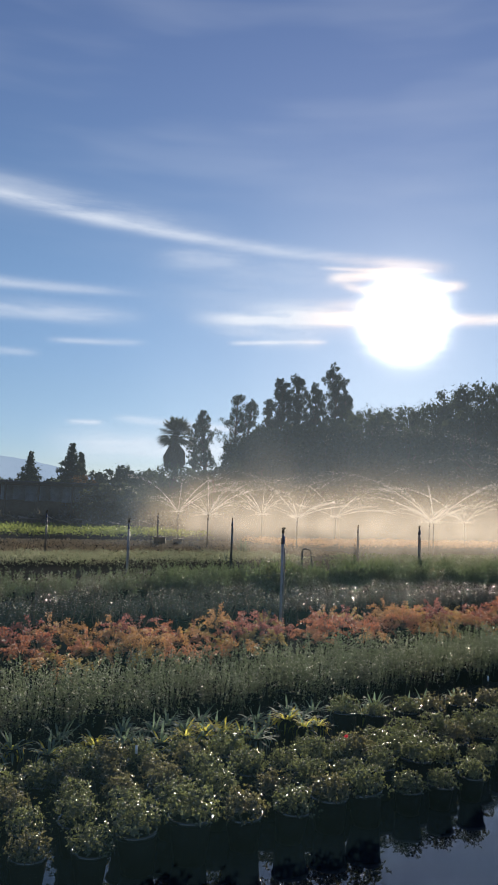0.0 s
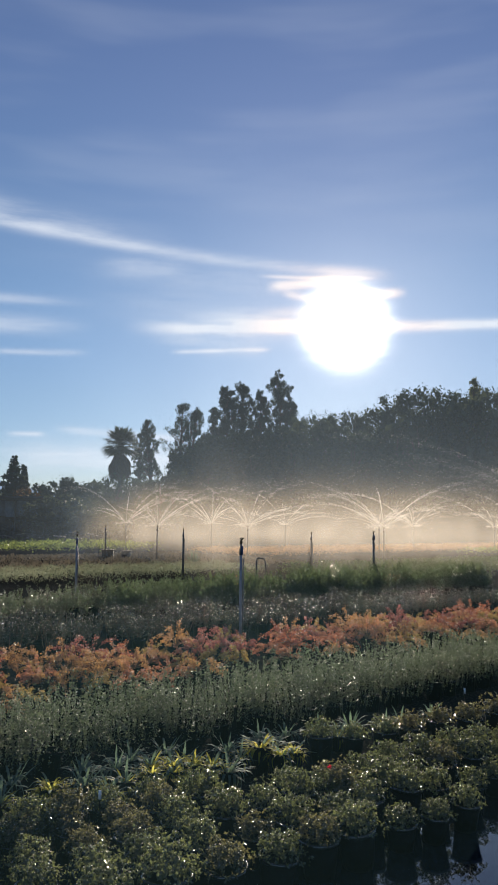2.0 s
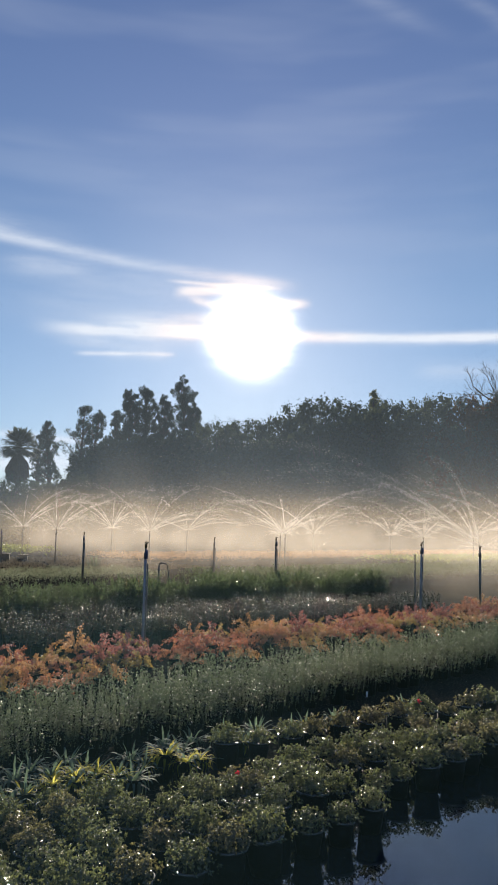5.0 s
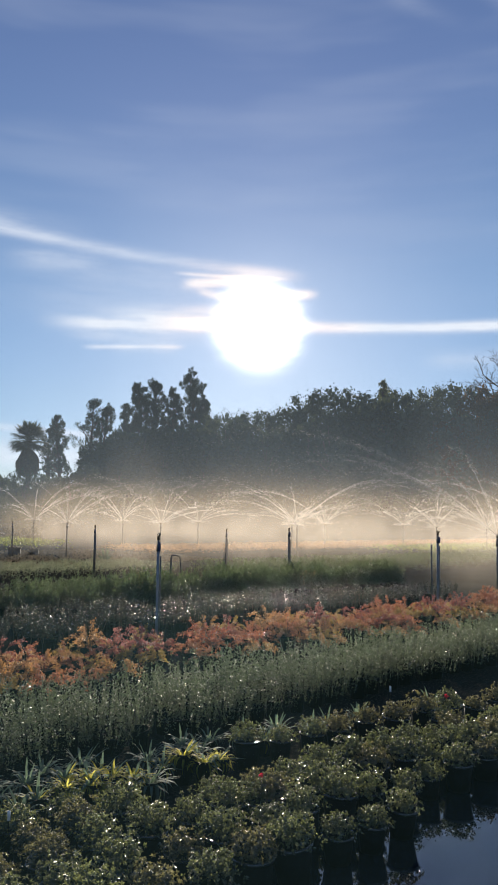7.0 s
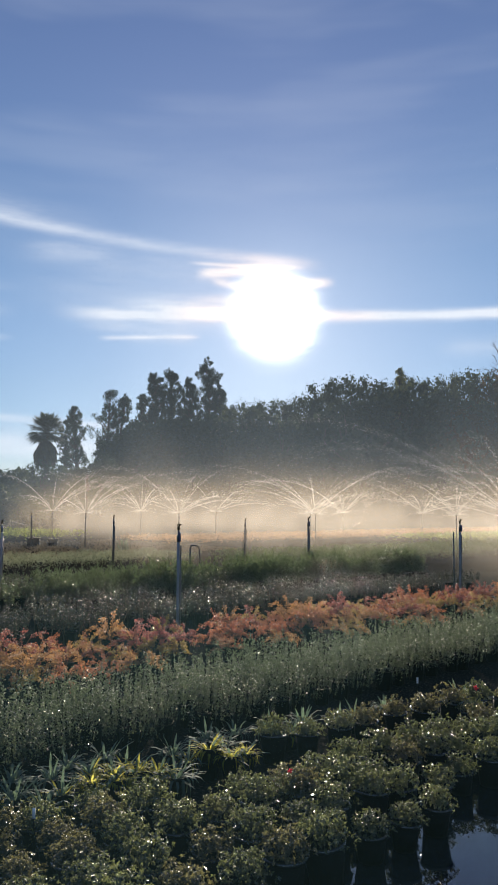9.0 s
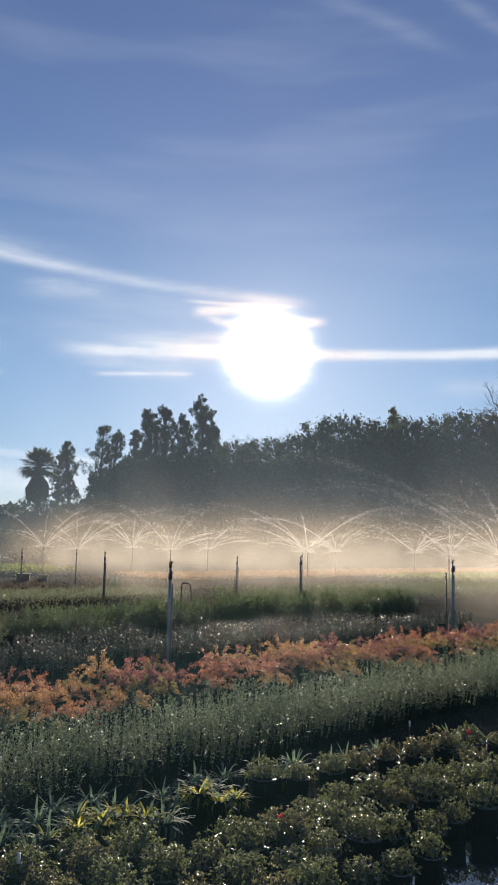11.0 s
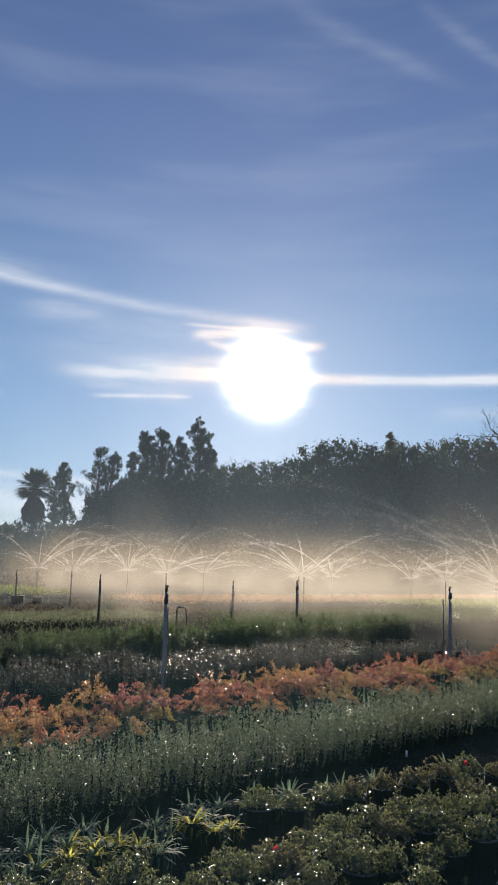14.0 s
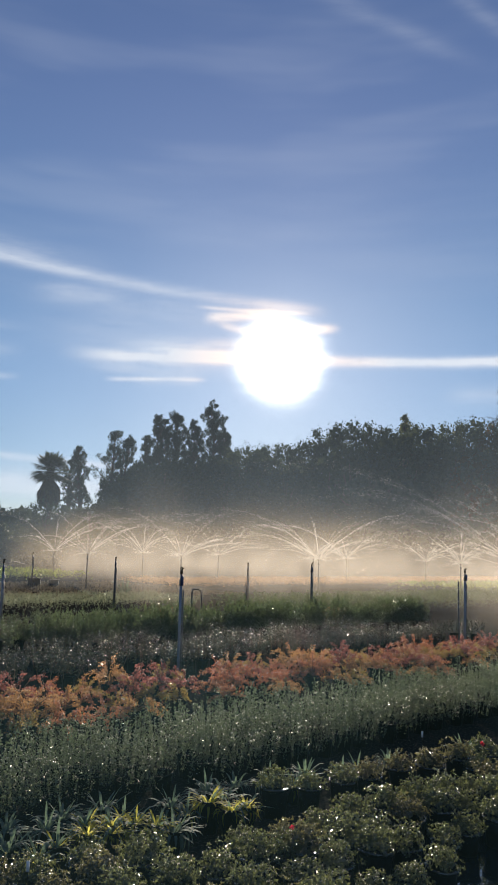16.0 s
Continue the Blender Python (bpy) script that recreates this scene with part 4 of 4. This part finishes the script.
def make_spray():
    for az, d in HEADS_NEAR + HEADS_FAR:
        hx, hy, _ = polar(az, d)
        head = np.array([hx, hy, 1.46])
        b = Build()
        for i in range(15):
            turn = rng.uniform(-0.7, 0.7) + (math.pi if rng.random() < 0.5 else 0.0)
            vz, vr, n = rng.uniform(2.8, 6.4), rng.uniform(1.5, 8.0), int(rng.integers(8, 30))
            if i < 2 and rng.random() < 0.6:
                vz, vr, n = rng.uniform(4.4, 6.0), rng.uniform(0.1, 0.9), 40
            vel = np.array([vr * math.cos(turn), vr * math.sin(turn), vz])
            far = rng.uniform(1.3, 2.0) if vr > 1.2 else 1.05
            vels = vel * rng.normal(1, 0.016, (n, 1)) + rng.normal(0, 0.075, (n, 3))
            strands(b, head, vels, vz / 9.8 * far * rng.uniform(0.65, 1.1, n), rng.uniform(0.00018, 0.00058, n) * (d / 36) * rng.uniform(0.3, 1.2))
        # a flat bright fan close round the nozzle
        n = 60
        a = rng.uniform(0, 2 * np.pi, n)
        strands(b, head, np.stack([3.6 * np.cos(a), 1.5 * np.sin(a), rng.uniform(0.3, 1.8, n)], 1), rng.uniform(0.10, 0.30, n), rng.uniform(0.0005, 0.0012, n) * (d / 36))
        if d < 25:
            for turn, vz, vr in ((3.0, 5.5, 1.6), (3.3, 5.3, 3.4)):
                n = 170
                t = rng.uniform(0.45, 1.15, (n, 1))
                vel = np.array([vr * math.cos(turn), vr * math.sin(turn), vz]) * rng.normal(1, 0.018, (n, 1)) + rng.normal(0, 0.05, (n, 3))
                p = np.array([hx, hy, 1.46]) + vel * t - np.array([0, 0, 4.9]) * t * t
                r = rng.uniform(0.002, 0.0055, (n, 1))
                x, y = np.array([1.0, 0.1, 0.2]), np.array([-0.2, 0.1, 1.0])
                v = np.stack([p - x * r, p - y * r, p + x * r, p + y * r], 1).reshape(-1, 3)
                b.add(v, (), np.arange(n)[:, None] * 4 + [0, 1, 2, 3])
        tagged(part("water_spray", b.mesh("water_spray", SPRAY)), "fine sunlit arcs of water fanning from a sprinkler", "water spray", "sprays", "stuff")
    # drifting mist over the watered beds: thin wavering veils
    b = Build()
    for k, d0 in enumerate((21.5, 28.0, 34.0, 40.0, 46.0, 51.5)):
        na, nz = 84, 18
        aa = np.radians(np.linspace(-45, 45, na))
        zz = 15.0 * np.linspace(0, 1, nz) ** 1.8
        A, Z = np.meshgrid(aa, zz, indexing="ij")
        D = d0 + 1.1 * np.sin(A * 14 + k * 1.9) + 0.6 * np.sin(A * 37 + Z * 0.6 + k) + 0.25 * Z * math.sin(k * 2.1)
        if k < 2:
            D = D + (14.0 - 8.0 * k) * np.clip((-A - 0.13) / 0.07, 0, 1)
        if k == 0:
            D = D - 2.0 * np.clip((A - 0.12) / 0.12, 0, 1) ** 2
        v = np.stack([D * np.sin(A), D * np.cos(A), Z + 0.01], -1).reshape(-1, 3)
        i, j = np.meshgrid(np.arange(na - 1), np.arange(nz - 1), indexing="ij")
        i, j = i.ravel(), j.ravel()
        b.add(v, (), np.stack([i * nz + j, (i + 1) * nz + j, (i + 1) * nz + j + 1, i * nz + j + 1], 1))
    # faint veil added over the flooded aisle, imitating glare on the beds behind
    g = Build()
    for k, q0 in enumerate((2.72,)):
        ns, nz = 60, 10
        ss, zz = np.linspace(-14, 40, ns), 1.68 * np.linspace(0, 1, nz)
        S, Z = np.meshgrid(ss, zz, indexing="ij")
        Q = q0 + 0.05 * np.sin(S * 1.9 + k) + 0.04 * np.sin(S * 4.3 + Z * 5)
        v = np.stack([S * US[0] + Q * UQ[0], S * US[1] + Q * UQ[1], Z + 0.01], -1).reshape(-1, 3)
        i, j = np.meshgrid(np.arange(ns - 1), np.arange(nz - 1), indexing="ij")
        i, j = i.ravel(), j.ravel()
        g.add(v, (), np.stack([i * nz + j, (i + 1) * nz + j, (i + 1) * nz + j + 1, i * nz + j + 1], 1))
    tagged(part("ground_mist", g.mesh("ground_mist", GLARE_VEIL, True)), "very faint teal veil added over the flooded aisle as glare", "mist", kind="stuff")
    tagged(part("drifting_mist", b.mesh("drifting_mist", MIST, True)), "bright cream mist drifting over the watered beds, tinted hazy blue higher up", "mist", kind="stuff")


make_spray()


# ---- far beds ----
def bed_stuff(name, s0, s1, q0, q1, height, count, size, mat, label, ragged=0.3):
    b = Build()
    s, q = rng.uniform(s0, s1, count), rng.uniform(q0, q1, count)
    xy = US[None] * s[:, None] + UQ[None] * q[:, None]
    lump = 1 - ragged * (0.5 + 0.5 * np.sin(s * 5.1 + np.sin(q * 3)) * np.sin(q * 4.3))
    z = height * lump * rng.random(count) ** 0.45
    ln = size * rng.uniform(0.6, 1.4, count)
    b.leaves(np.c_[xy, z], rng.normal(size=(count, 3)) + [0, 0, 0.8], rng.normal(size=(count, 3)) + [0, 0, 1.2], ln, ln * 0.5)
    tagged(part(name, b.wet_mesh(name, mat, count // 8, 0.0030, 0.3)), label, "plant bed", "far beds", "stuff")


def make_far_beds():
    bed_stuff("low_plant_bed", -8, 16.5, 20.2, 23.4, 0.34, 36000, 0.05, LOW_LEAF, "low grey-green bed of wet potted plants")
    bed_stuff("green_plant_bed", 16, 40, 15.5, 19.5, 0.50, 30000, 0.065, TALL_LEAF, "soft green bed of plants in the mist")
    bed_stuff("peach_plant_bed", 22, 60, 29, 33.5, 0.38, 20000, 0.08, PEACH_LEAF, "peach-orange bed of plants glowing in the mist")
    bed_stuff("lime_plant_bed", -2, 23, 37, 47, 0.45, 16000, 0.13, LIME_LEAF, "bright lime-green bed of backlit plants")
    bed_stuff("stubble_bed", -4, 22, 24, 34, 0.09, 24000, 0.085, CLOD, "brown clods and stubble of a tilled bed")
    bed_stuff("grass_bed", 36, 80, 22, 28, 0.35, 9000, 0.13, LIME_LEAF, "pale green far bed in the mist")


make_far_beds()


# ---- potted plants ----
def pot(root, r=0.094, h=0.176, near=True, soil=False):
    body = [(0.001, 0.002), (r * 0.76, 0.002), (r * 0.97, h * 0.90)]
    rim = [(r * 0.97, h * 0.88), (r * 1.04, h * 0.89), (r * 1.06, h * 0.95), (r * 1.05, h * 0.98), (r * 1.02, h * 0.995), (r * 0.97, h), (r * 0.93, h * 0.985), (r * 0.90, h * 0.85)]
    if not near:
        body_part = part("pot", Build().lathe(body + rim[1:], 12).mesh("pot", POT), root)
        if soil:
            part("soil", Build().lathe([(0.001, h * 0.86), (r * 0.91, h * 0.85)][::-1], 12).mesh("soil", SOIL), body_part)
        return
    body_part = part("pot", Build().lathe(body + [(r * 0.93, h * 0.90), (r * 0.90, h * 0.85)], 14).mesh("pot", POT), root)
    part("pot_rim", Build().lathe(rim, 32).mesh("pot_rim", POT_RIM, True), body_part)


def rosettes(b, tips, outward, n, length, width):
    """A whorl of n leaves round each tip."""
    m = len(tips)
    base = np.repeat(tips, n, 0)
    out = np.repeat(outward, n, 0)
    side = unit(rng.normal(size=(m * n, 3)))
    way = unit(out * 0.55 + side)
    ln = length * rng.uniform(0.7, 1.25, m * n)
    b.leaves(base, way, out + rng.normal(0, 0.25, (m * n, 3)), ln, ln * width, 0.15, 0.2)


def shrub(mat, label, rx=0.119, rz=0.082, n=75, flower=False, size=0.0165, lift=0.0):
    root = new("potted_shrub")
    pot(root)
    seed = float(rng.uniform(0, 50))
    c = np.array([0, 0, 0.168 + rz * 0.55])
    p = ball(n, 0.42)
    p[:, 2] = np.abs(p[:, 2]) * 1.45 - 0.45
    lump = np.array([1.0 + 0.62 * noise.noise(Vector((float(a) * 1.6 + seed, float(d) * 1.6, float(e) * 1.6))) for a, d, e in p])[:, None]
    tips = p * [rx, rx, rz] * lump * rng.uniform(0.85, 1.12, (n, 1)) + c
    tips[:, 2] = np.maximum(tips[:, 2], 0.120)
    b = Build()
    rosettes(b, tips, unit(p + [0, 0, 0.5]), 6, size, 0.52)
    part("foliage", b.wet_mesh("foliage", mat, 240, 0.0026, 0.1), root)
    if flower:
        b = Build()
        f = np.array([[0.02, -0.05, 0.18 + lift + rz * 1.75]])
        rosettes(b, np.repeat(f, 3, 0), np.repeat([[0, -0.4, 1.0]], 3, 0), 6, 0.0165 + lift * 0.2, 0.8)
        part("flower", b.mesh("flower", RED_PETAL), root, "small bright red flower")
    return tagged(root, label, "shrub", "shrubs standing in the water")


def blade_mesh(mat, bend, width):
    b = Build().blades(np.zeros((1, 3)), np.array([[0.35, 0, 1.0]]), np.ones(1), np.full(1, width), np.full(1, bend), 4)
    return b.mesh("blade", mat)


GREEN_BLADES = [blade_mesh(BLADE, k, 0.078) for k in (0.25, 0.5, 0.8, 1.1)]
YELLOW_BLADES = [blade_mesh(BLADE_YELLOW, k, 0.080) for k in (0.35, 0.65, 1.0)]


def tuft(label, n=30, length=0.22, yellow=0, tall=0.135):
    root = new("potted_flax")
    pot(root, 0.072, tall, False, True)
    for i in range(n + yellow):
        meshes = GREEN_BLADES if i < n else YELLOW_BLADES
        ob = part("blade" if i < n else "yellow_blade", meshes[i % len(meshes)], root)
        k = length * float(rng.uniform(0.6, 1.15) if i < n else rng.uniform(0.55, 0.95))
        a, off = float(rng.uniform(0, 360)), float(rng.uniform(0, 0.04))
        x, y = off * math.cos(radians(a)), off * math.sin(radians(a))
        ob.matrix_basis = pose(x, y, tall - 0.02, 0, float(rng.uniform(0, 66) if i < n else rng.uniform(12, 78)), a) @ Matrix.Diagonal((k, k, k, 1))
    return tagged(root, label, "flax", "strap-leaved plants behind the shrubs")


def upright(name, mat, label, group, stems, height, spread, per, length, width, r=0.10, droopy=0.1, top=0.2, level=0.4, foot=0.3, drops=80, drop=0.004, low=0.1):
    """Many leafy upright stems from one pot."""
    root = new(name)
    pot(root, r, r * 1.75, False)
    b, st = Build(), Build()
    for i in range(stems):
        a, rad = rng.uniform(0, 2 * np.pi), spread * math.sqrt(rng.random())
        h = height * rng.uniform(0.72, 1.08)
        base0 = np.array([math.cos(a) * rad * foot, math.sin(a) * rad * foot, r * 1.5])
        tip = np.array([math.cos(a) * rad, math.sin(a) * rad, h])
        if i % 6 == 0:
            st.tube([tuple(base0), tuple(0.5 * (base0 + tip) + [0, 0, 0.02]), tuple(tip)], [0.004, 0.003, 0.0015], 3, False)
        u = rng.uniform(top, 1.0, per)
        base = base0 + (tip - base0) * u[:, None]
        w = rng.normal(size=(per, 3)) * [1, 1, level] + [0, 0, level]
        ln = length * rng.uniform(0.65, 1.25, per)
        b.leaves(base, w, rng.normal(0, level * 0.9, (per, 3)) + [0, 0, 1], ln, ln * width, 0.18, droopy)
    part("foliage", b.wet_mesh("foliage", mat, drops, drop, low), root)
    if top > 0.05:
        part("branchwork", st.mesh("branchwork", STEM), root)
    return tagged(root, label, "shrub", group)


def arching(name, mat, label, canes=13, height=0.36, reach=0.27, per=76, length=0.0190):
    """A loose plant of arching canes, leafy on their outer parts, with shade and bare wood beneath."""
    root = new(name)
    pot(root, 0.10, 0.175, False)
    b, st = Build(), Build()
    for i in range(canes):
        a = i * 2.4 + rng.uniform(-0.5, 0.5)
        h, r, fall = height * rng.uniform(0.6, 1.12), reach * rng.uniform(0.45, 1.15), rng.uniform(0.0, 0.22)
        spike = i % 6 == 5
        if spike:
            h, r, fall = height * rng.uniform(1.2, 1.5), reach * rng.uniform(0.3, 0.7), 0.0

        def at(u):
            z = 0.15 + (h - 0.15) * np.sin(np.pi * 0.5 * np.minimum(1, u * (0.9 if spike else 1.3))) - fall * np.maximum(0, u - 0.6) ** 2 * 3
            return np.stack([math.cos(a) * r * u**1.25, math.sin(a) * r * u**1.25, np.maximum(z, 0.06)], -1)

        st.tube(at(np.linspace(0, 1, 6)), [0.005, 0.0045, 0.004, 0.003, 0.002, 0.001], 3, False)
        u = rng.uniform(0.25 if spike else 0.5, 1.0, per)
        base = at(u) + rng.normal(0, 0.011, (per, 3))
        way = rng.normal(size=(per, 3)) * [1, 1, 0.6] + [0.3 * math.cos(a), 0.3 * math.sin(a), -0.35]
        ln = length * rng.uniform(0.6, 1.35, per)
        b.leaves(base, way, rng.normal(0, 0.6, (per, 3)) + [0, 0, 0.8], ln, ln * rng.uniform(0.48, 0.74, per), 0.16, 0.3)
    part("foliage", b.wet_mesh("foliage", mat, 430, 0.0049, 0.12), root)
    part("branchwork", st.mesh("branchwork", STEM), root)
    return tagged(root, label, "shrub", "autumn bed")


def rows(s0, s1, qs, gap, jitter=0.04, skip=0.0, turn=0.0):
    """Spots in rows along the bed; turn: how far the rows swing across it for each metre."""
    out = []
    for k, q in enumerate(qs):
        s = s0 + (gap / 2 if k % 2 else 0)
        while s < s1:
            if rng.random() >= skip:
                out.append((s + float(rng.normal(0, jitter)), q + turn * (s - 2.5) + float(rng.normal(0, jitter * 0.7))))
            s += gap
    return out


def make_beds():
    # first bed: low shrubs in black pots, standing in water
    kinds = [shrub(SHRUB_LEAF, "round green shrub in a black pot in shallow water", n=int(k)) for k in (225, 245, 265)]
    kinds += [shrub(BRONZE_LEAF, "bronze-green shrub in a black pot in shallow water", n=245)]
    spots = rows(0.295, 3.9, (3.19,), 0.285, 0.018, 0.0, -0.06)
    for k, (q, turn) in enumerate(((3.48, -0.07), (3.76, -0.08), (4.03, -0.10))):
        spots += rows(0.08 + 0.07 * k, 9.2, (q,), 0.285, 0.024, 0.04, turn)
    spots += rows(0.25, 2.3, (4.29,), 0.25, 0.03, 0.05) + rows(3.9, 9.0, (4.86,), 0.29, 0.03, 0.06, -0.20)
    small = [shrub(m, "small green shrub in a black pot in shallow water", n=150, size=0.020) for m in (SHRUB_LEAF, BRONZE_LEAF)]
    scatter(kinds, [p for p in spots if p[0] < 5.2], 3.0, (0.84, 1.2))
    scatter(small, [p for p in spots if p[0] >= 5.2], 3.0, (0.84, 1.2))
    for s, q, lift in ((3.15, 3.72, 0.0), (5.575, 4.01, 0.035)):
        f = shrub(SHRUB_LEAF, "green potted shrub with a single red flower", n=245, flower=True, lift=lift)
        f.matrix_basis = pose(*bed(s, q))
    # strap-leaved plants
    tufts = [tuft("grey-green potted flax with arching blades", 50, 0.235), tuft("grey-green potted flax with arching blades", 46, 0.225)]
    striped = [tuft("green and yellow striped potted flax", 26, 0.23, 20)]
    gold = [tuft("potted flax with many yellow blades", 8, 0.225, 76, 0.165)]
    scatter(striped, [(1.35, 5.0), (1.55, 4.82), (2.31, 4.67), (2.13, 4.55), (2.64, 4.90), (2.86, 4.84), (3.24, 4.68), (4.23, 4.71), (4.90, 4.66), (4.68, 4.62)])
    scatter(gold, [(1.86, 4.80), (2.52, 4.70), (2.62, 4.62), (2.70, 4.72), (2.80, 4.62), (2.90, 4.54), (3.36, 4.62), (3.42, 4.47), (3.56, 4.48)])
    scatter(tufts, rows(0.45, 1.35, (4.60, 4.88, 5.12), 0.30, 0.05, 0.05) + [(1.72, 5.08), (2.22, 5.10), (2.39, 4.95), (2.08, 4.81), (2.60, 5.10), (2.86, 5.08), (2.97, 4.47), (3.25, 4.86),
                    (3.63, 4.95), (3.62, 4.76), (3.92, 4.98), (4.10, 4.80), (4.45, 4.78), (5.3, 4.66), (6.1, 4.45)])
    # second bed: dense fine-leaved shrubs
    fine = [upright("fine_leaved_shrub", FINE_LEAF, "dense upright green shrub with small wet leaves", "fine-leaved bed", 46, 0.45, 0.30, 27, 0.0160, 0.62, 0.09, 0.1, -0.12, 0.85, 0.8, 400, 0.0031, 0.12) for _ in range(4)]
    far = [upright("fine_leaved_shrub", FINE_LEAF, "dense upright green shrub with small wet leaves", "fine-leaved bed", 36, 0.45, 0.30, 22, 0.0200, 0.62, 0.09, 0.1, -0.12, 0.85, 0.8, 300, 0.0036, 0.1) for _ in range(2)]
    spots = rows(0.0, 13.6, (5.42, 5.70, 5.98, 6.26), 0.30, 0.04, 0.02)
    scatter(fine, [p for p in spots if p[0] < 7.5 and p[1] < 6.1], 3.0, (0.88, 1.1))
    scatter(far, [p for p in spots if p[0] >= 7.5 or p[1] >= 6.1], 3.0, (0.88, 1.1))
    # third bed: orange and gold autumn foliage
    warm = [arching("orange_leaved_plant", m, "loose potted plant with arching orange-red canes", 15, 0.30, 0.29) for m in (ORANGE_LEAF, RUST_LEAF, ORANGE_LEAF, AMBER_LEAF, AMBER_LEAF)]
    warm += [arching("red_leaved_plant", PINK_LEAF, "loose potted plant in dusky red leaf", 13, 0.32, 0.27) for _ in range(2)]
    warm += [arching("gold_leaved_plant", GOLD_LEAF, "loose potted plant in golden olive leaf", 12, 0.26, 0.25)]
    scatter(warm, rows(1.2, 19.0, (7.72,), 0.36, 0.08, 0.25) + rows(1.2, 19.0, (8.10, 8.48), 0.34, 0.07, 0.10), 5.0, (0.78, 1.2))
    front = [arching("gold_leaved_plant", GOLD_LEAF, "low potted plant in golden yellow leaf", 10, 0.25, 0.22), arching("orange_leaved_plant", AMBER_LEAF, "low potted plant in amber leaf", 11, 0.25, 0.24), arching("orange_leaved_plant", ORANGE_LEAF, "low potted plant in orange-red leaf", 11, 0.27, 0.24)]
    scatter(front, rows(2.0, 19.0, (7.18, 7.42), 0.44, 0.10, 0.52), 5.0, (0.8, 1.15))
    # fourth bed: dark glossy leaves full of glints
    shiny = [upright("glossy_leaved_plant", GLOSSY_LEAF, "dark potted plant with glossy wet leaves", "glossy bed", 28, 0.45, 0.24, 24, 0.030, 0.6, 0.10, 0.08, 0.22, 0.45, 0.6, 260, 0.0043, 0.2) for _ in range(3)]
    scatter(shiny, rows(1, 12.8, (9.6, 9.95, 10.3, 10.65), 0.36, 0.05, 0.08) + rows(13.0, 15.2, (9.75, 10.1), 0.36, 0.05, 0.1), 4.0, (0.8, 1.12))
    # fifth bed: tall upright green plants
    tall = [upright("tall_green_plant", TALL_LEAF, "tall upright potted plant with bright green shoots", "tall green bed", 28, 0.63, 0.23, 20, 0.08, 0.20, 0.12, 0.05, 0.0, 1.2, 0.7, 200, 0.0048, 0.25) for _ in range(4)]
    silver = [upright("bushy_green_plant", TALL_LEAF, "bushy dark green potted plant covered in wet glints", "tall green bed", 26, 0.61, 0.23, 24, 0.04, 0.5, 0.12, 0.08, 0.1, 0.5, 0.7, 360, 0.0058, 0.1) for _ in range(2)]
    scatter(silver, rows(1, 6.6, (12.4, 12.75, 13.1, 13.5), 0.36, 0.05, 0.05) + rows(6.9, 17.2, (12.12,), 0.40, 0.06, 0.1), 3.0, (0.68, 1.0))
    scatter(tall, rows(6.7, 17.5, (12.45, 12.75, 13.1, 13.5), 0.34, 0.07, 0.05), 4.0, (0.72, 1.16))
    # a few pale plants among the tall ones
    pale = [upright("pale_leaved_plant", PEACH_LEAF, "bushy potted plant with pale pinkish leaves", "tall green bed", 24, 0.62, 0.24, 20, 0.035, 0.5, 0.12, 0.08, 0.3, 0.5, 0.7, 90, 0.0036, 0.2)]
    scatter(pale, [(9.45, 13.2), (9.75, 13.15), (9.6, 12.95), (13.7, 12.55), (13.95, 12.6), (16.95, 12.55)], 4.0, (0.82, 1.0))
    # tall grass by the low bed
    n = 90
    a, lean = rng.uniform(0, 2 * np.pi, n), rng.uniform(0.1, 0.75, n)
    b = Build().blades(np.stack([0.06 * np.cos(a), 0.06 * np.sin(a), 0 * a], 1), np.stack([np.cos(a) * lean, np.sin(a) * lean, np.ones(n)], 1), rng.uniform(0.45, 0.95, n), np.full(n, 0.02), rng.uniform(0.1, 0.5, n), 4)
    g = part("grass_tuft", b.mesh("grass_tuft", BLADE))
    g.matrix_basis = pose(-4.05, 30.2, 0)
    tagged(g, "tuft of tall grey-green grass by the low bed", "grass")
    # white plant tags on thin stakes
    for s, q, h in ((1.88, 4.21, 0.29), (5.83, 4.69, 0.29)):
        root = new("plant_tag")
        part("stake", Build().tube([(0, 0, 0), (0, 0, h - 0.05)], 0.003, 5).mesh("stake", POT), root)
        part("label_card", Build().box((-0.008, -0.002, h - 0.05), (0.008, 0.002, h), 0.001).mesh("label_card", TAG), root, "white plastic card")
        root.matrix_basis = pose(*bed(s, q), 0, 0, -10)
        tagged(root, "white plastic plant tag stuck among the pots", "plant tag", "plant tags")


make_beds()
